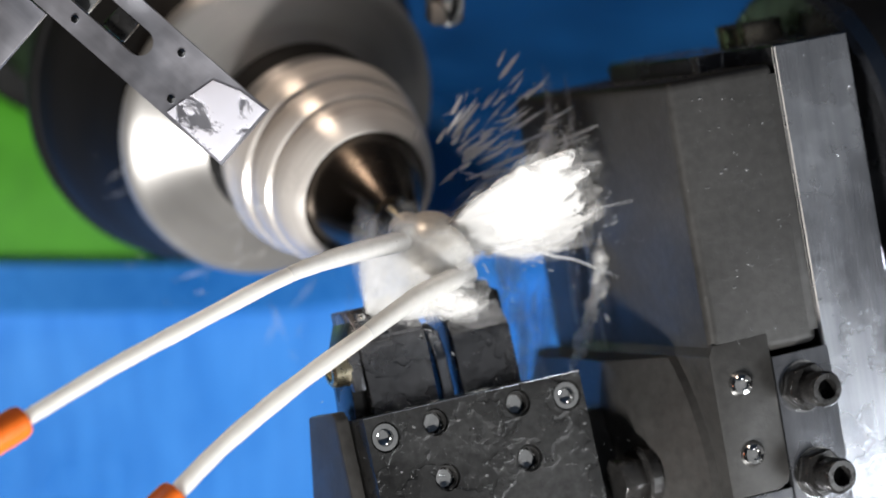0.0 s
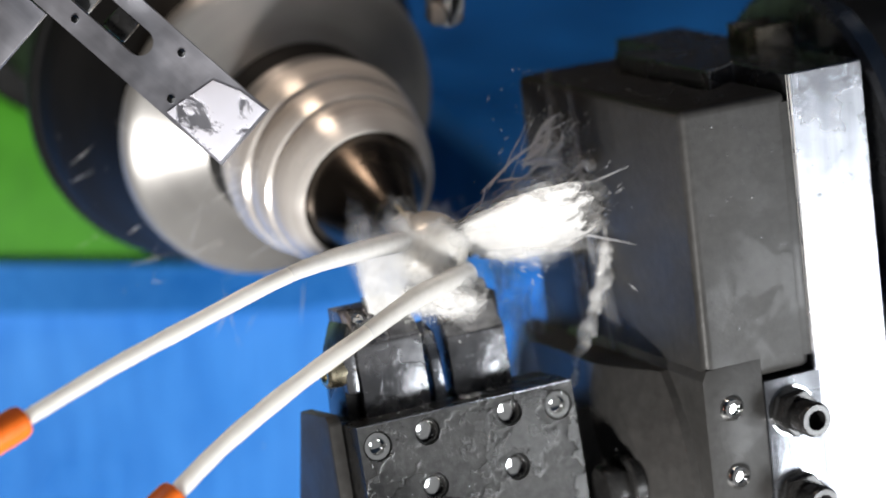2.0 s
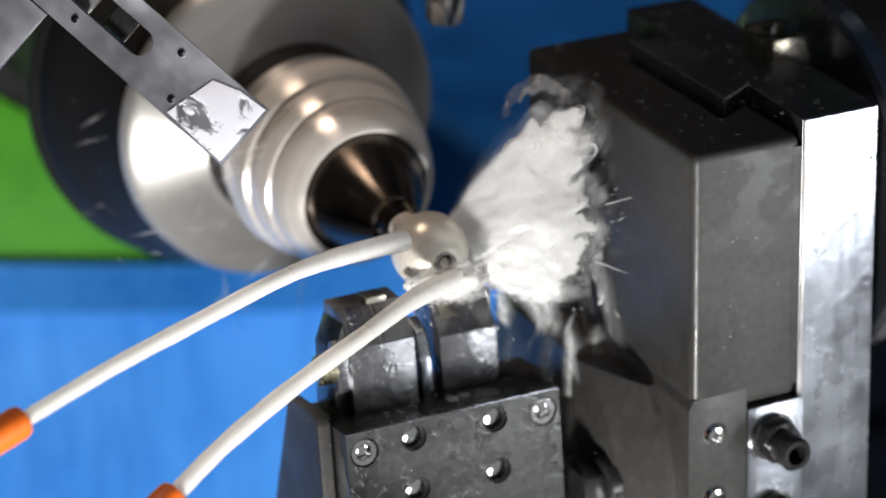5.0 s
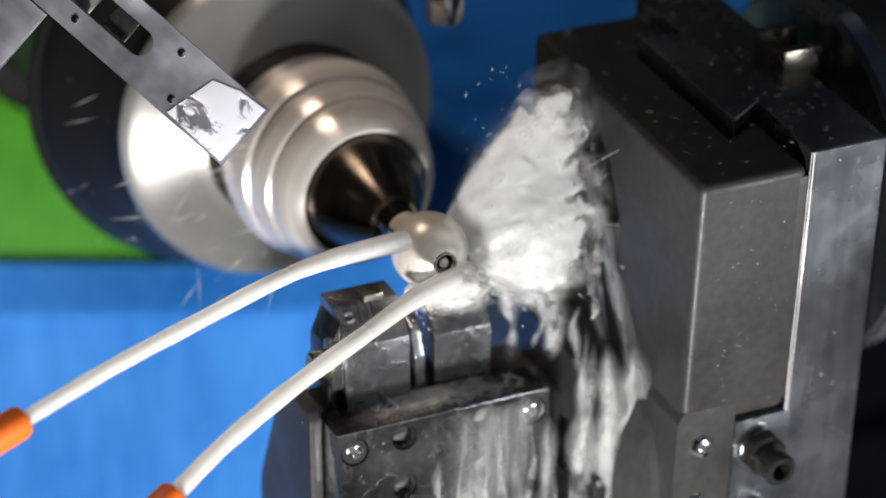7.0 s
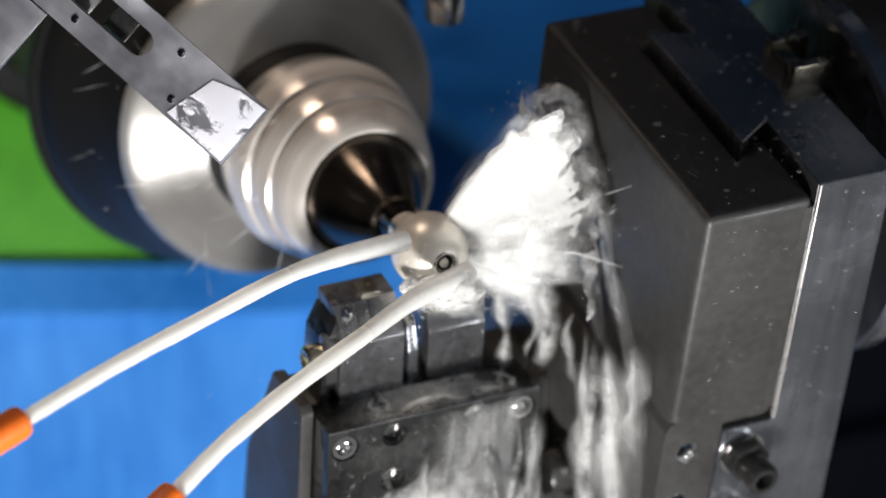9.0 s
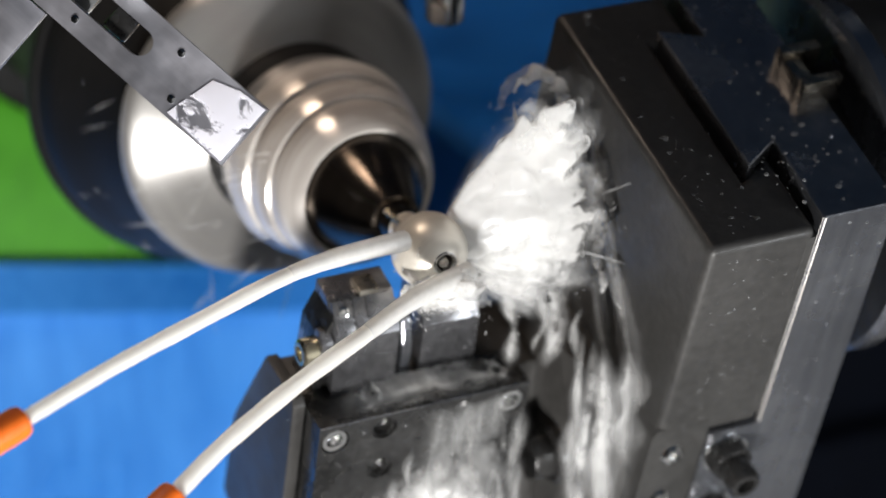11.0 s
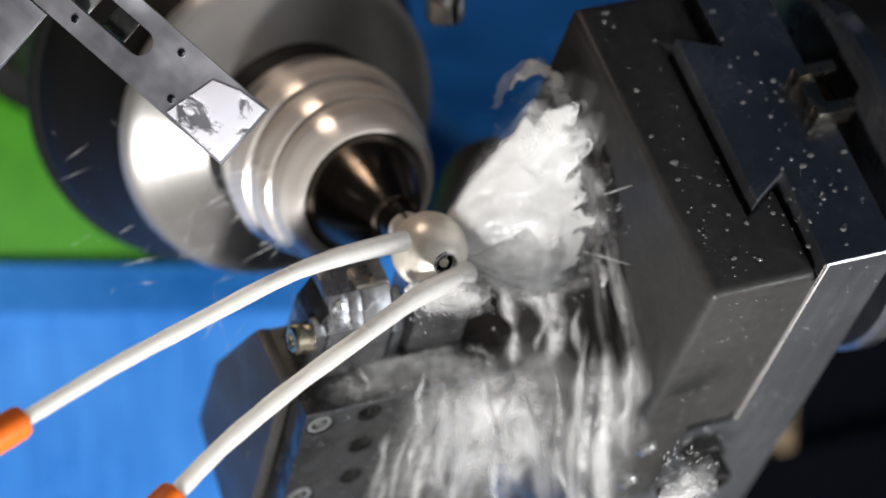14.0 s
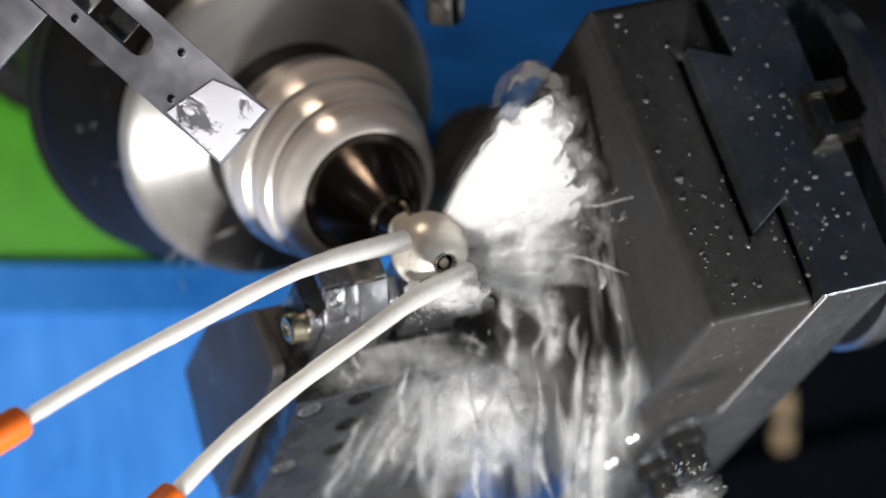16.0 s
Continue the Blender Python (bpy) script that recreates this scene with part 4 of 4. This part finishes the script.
def ease(t, a, b):
    u = min(1.0, max(0.0, (t - a) / (b - a)))
    return u * u * (3 - 2 * u)


def motions():
    halves = [k * 0.5 for k in range(33)]
    for ob in (HEAD, BEADS, FACE_BEADS):
        walk(ob, [(t, head_pose(t)) for t in halves])
    turn = [(k * 0.1, pose(0, 0, 0, 0, (k * 73) % 360, 0)) for k in range(161)]
    walk(SPINDLE, turn)
    walk(BALL, turn)
    rng = random.Random(11)

    def flutter(ob, base, da, dp, step, flip=12):
        rows = []
        n = round(16 / step)
        for k in range(n + 1):
            t = 16.0 * k / n
            x, y, z, a, *leans = base(t)
            rows.append((t, spray_pose(x + rng.uniform(-dp, dp), y + rng.uniform(-dp, dp), z + rng.uniform(-dp, dp), a + rng.uniform(-da, da), sum(leans) + rng.uniform(-flip, flip))))
        walk(ob, rows)

    def between(t, table):
        for (a, p), (b, q) in zip(table, table[1:]):
            if t <= b:
                return p + (q - p) * ease(t, a, b)
        return table[-1][1]

    lean = [(0, 62), (2.7, 66), (3.4, 8), (7, 0), (9, 38), (10.5, 20), (12.5, 4), (14.5, 14), (16, 36)]
    swing = [(0, 8), (2.7, 4), (3.4, 0), (7, 2), (9, 9), (10.5, 4), (12.5, 2), (14.5, 5), (16, 14)]
    g = lambda t: ease(t, 1.5, 3.6)
    flutter(FAN, lambda t: (1, 4, 1, between(t, swing), between(t, lean)), 3, 0.8, 0.2, 7)
    flutter(FAN_LOW, lambda t: (3, 2, 0, 8 - 16 * g(t), 20), 6, 1.2, 0.2, 14)
    flutter(CURL, lambda t: (48 + 4 * g(t), 8, 20 + 5 * g(t), 50 + 30 * g(t)), 22, 2.5, 0.2, 40)
    flutter(RIM_ROPE, lambda t: (2 - 2 * g(t), 4, -10 + 10 * g(t), -20 + 20 * g(t)), 6, 1.6, 0.2, 22)
    flutter(THREADS, lambda t: (10, 4, 4, 26), 10, 2, 0.2)
    flutter(SPLASH, lambda t: (-17, -12, -8, 0), 8, 1.2, 0.2)
    flutter(SKIRT, lambda t: (-30 + 40 * ease(t, 2.0, 3.4), -10 + 14 * ease(t, 2.0, 3.4), -18 + 14 * ease(t, 2.0, 3.4), 32 - 44 * ease(t, 2.0, 3.4)), 5, 1.2, 0.2)
    flutter(FLUNG, lambda t: (0, 70, 30, 214), 16, 8, 0.3)
    flutter(BURST, lambda t: (4 + 190 * ease(t, 0.3, 1.9), 30, 6 + 130 * ease(t, 0.3, 1.9), 36), 3, 1, 0.2)
    flutter(BLOCK_SPLASH, lambda t: (12 - 6 * ease(t, 13, 16), -32 + 48 * (1 - ease(t, 11.0, 14.2)), 42 - 66 * (1 - ease(t, 11.0, 14.2)), 0), 3, 1.5, 0.2, 10)
    flutter(LOW_SPLASH, lambda t: (52, -86 + 30 * (1 - ease(t, 10.5, 13)), -76 - 60 * (1 - ease(t, 10.5, 13)), 14), 14, 2.5, 0.25, 30)

    def sway(ob, base, step=0.25, d=1.5, turn=4):
        n = round(16 / step)
        rows = []
        for k in range(n + 1):
            t = 16.0 * k / n
            rows.append((t, base(t) @ pose(rng.uniform(-d, d) * MM, rng.uniform(-d, d) * 0.3 * MM, rng.uniform(-d, d) * MM, 0, rng.uniform(-turn, turn), 0)))
        walk(ob, rows)

    # the face film turns round z so that it lies along the head's face
    sway(FACE_RUN, lambda t: pose(0.0735, 0.040 - 0.016 * ease(t, 3, 7), 0.050, 0, -24, -90))
    sway(GAP_RUN, lambda t: pose(0.055, -0.030 + 0.07 * (1 - ease(t, 3.2, 6.3)), -0.028, 0, 0, -25))
    sway(UNDER_RUN, lambda t: pose(0.044, -0.006 + 0.03 * (1 - ease(t, 2.2, 4.0)), -0.006, 0, 0, -25), 0.2, 2.0, 5)
    sway(GAP_STREAM, lambda t: pose(0.050, -0.038 + 0.08 * (1 - ease(t, 5.0, 6.6)), -0.030, 0, 4, 0), 0.3, 1.0, 3)

    def on_block(t, y, z, x):
        return head_pose(t) @ BLOCK_TURN @ pose(x * MM, y * MM, z * MM)

    sway(BLOCK_RUN, lambda t: on_block(t, -25.8 + 17 * (1 - ease(t, 4.2, 6.4)), -56, 12 - 8 * ease(t, 12, 16)), 0.25, 1.0, 2)
    sway(LEDGE_RUN, lambda t: on_block(t, -8, -54.6 - 4 * (1 - ease(t, 4.3, 6.3)), -4) @ pose(0, 0, 0, -86), 0.25, 0.8, 1)


motions()
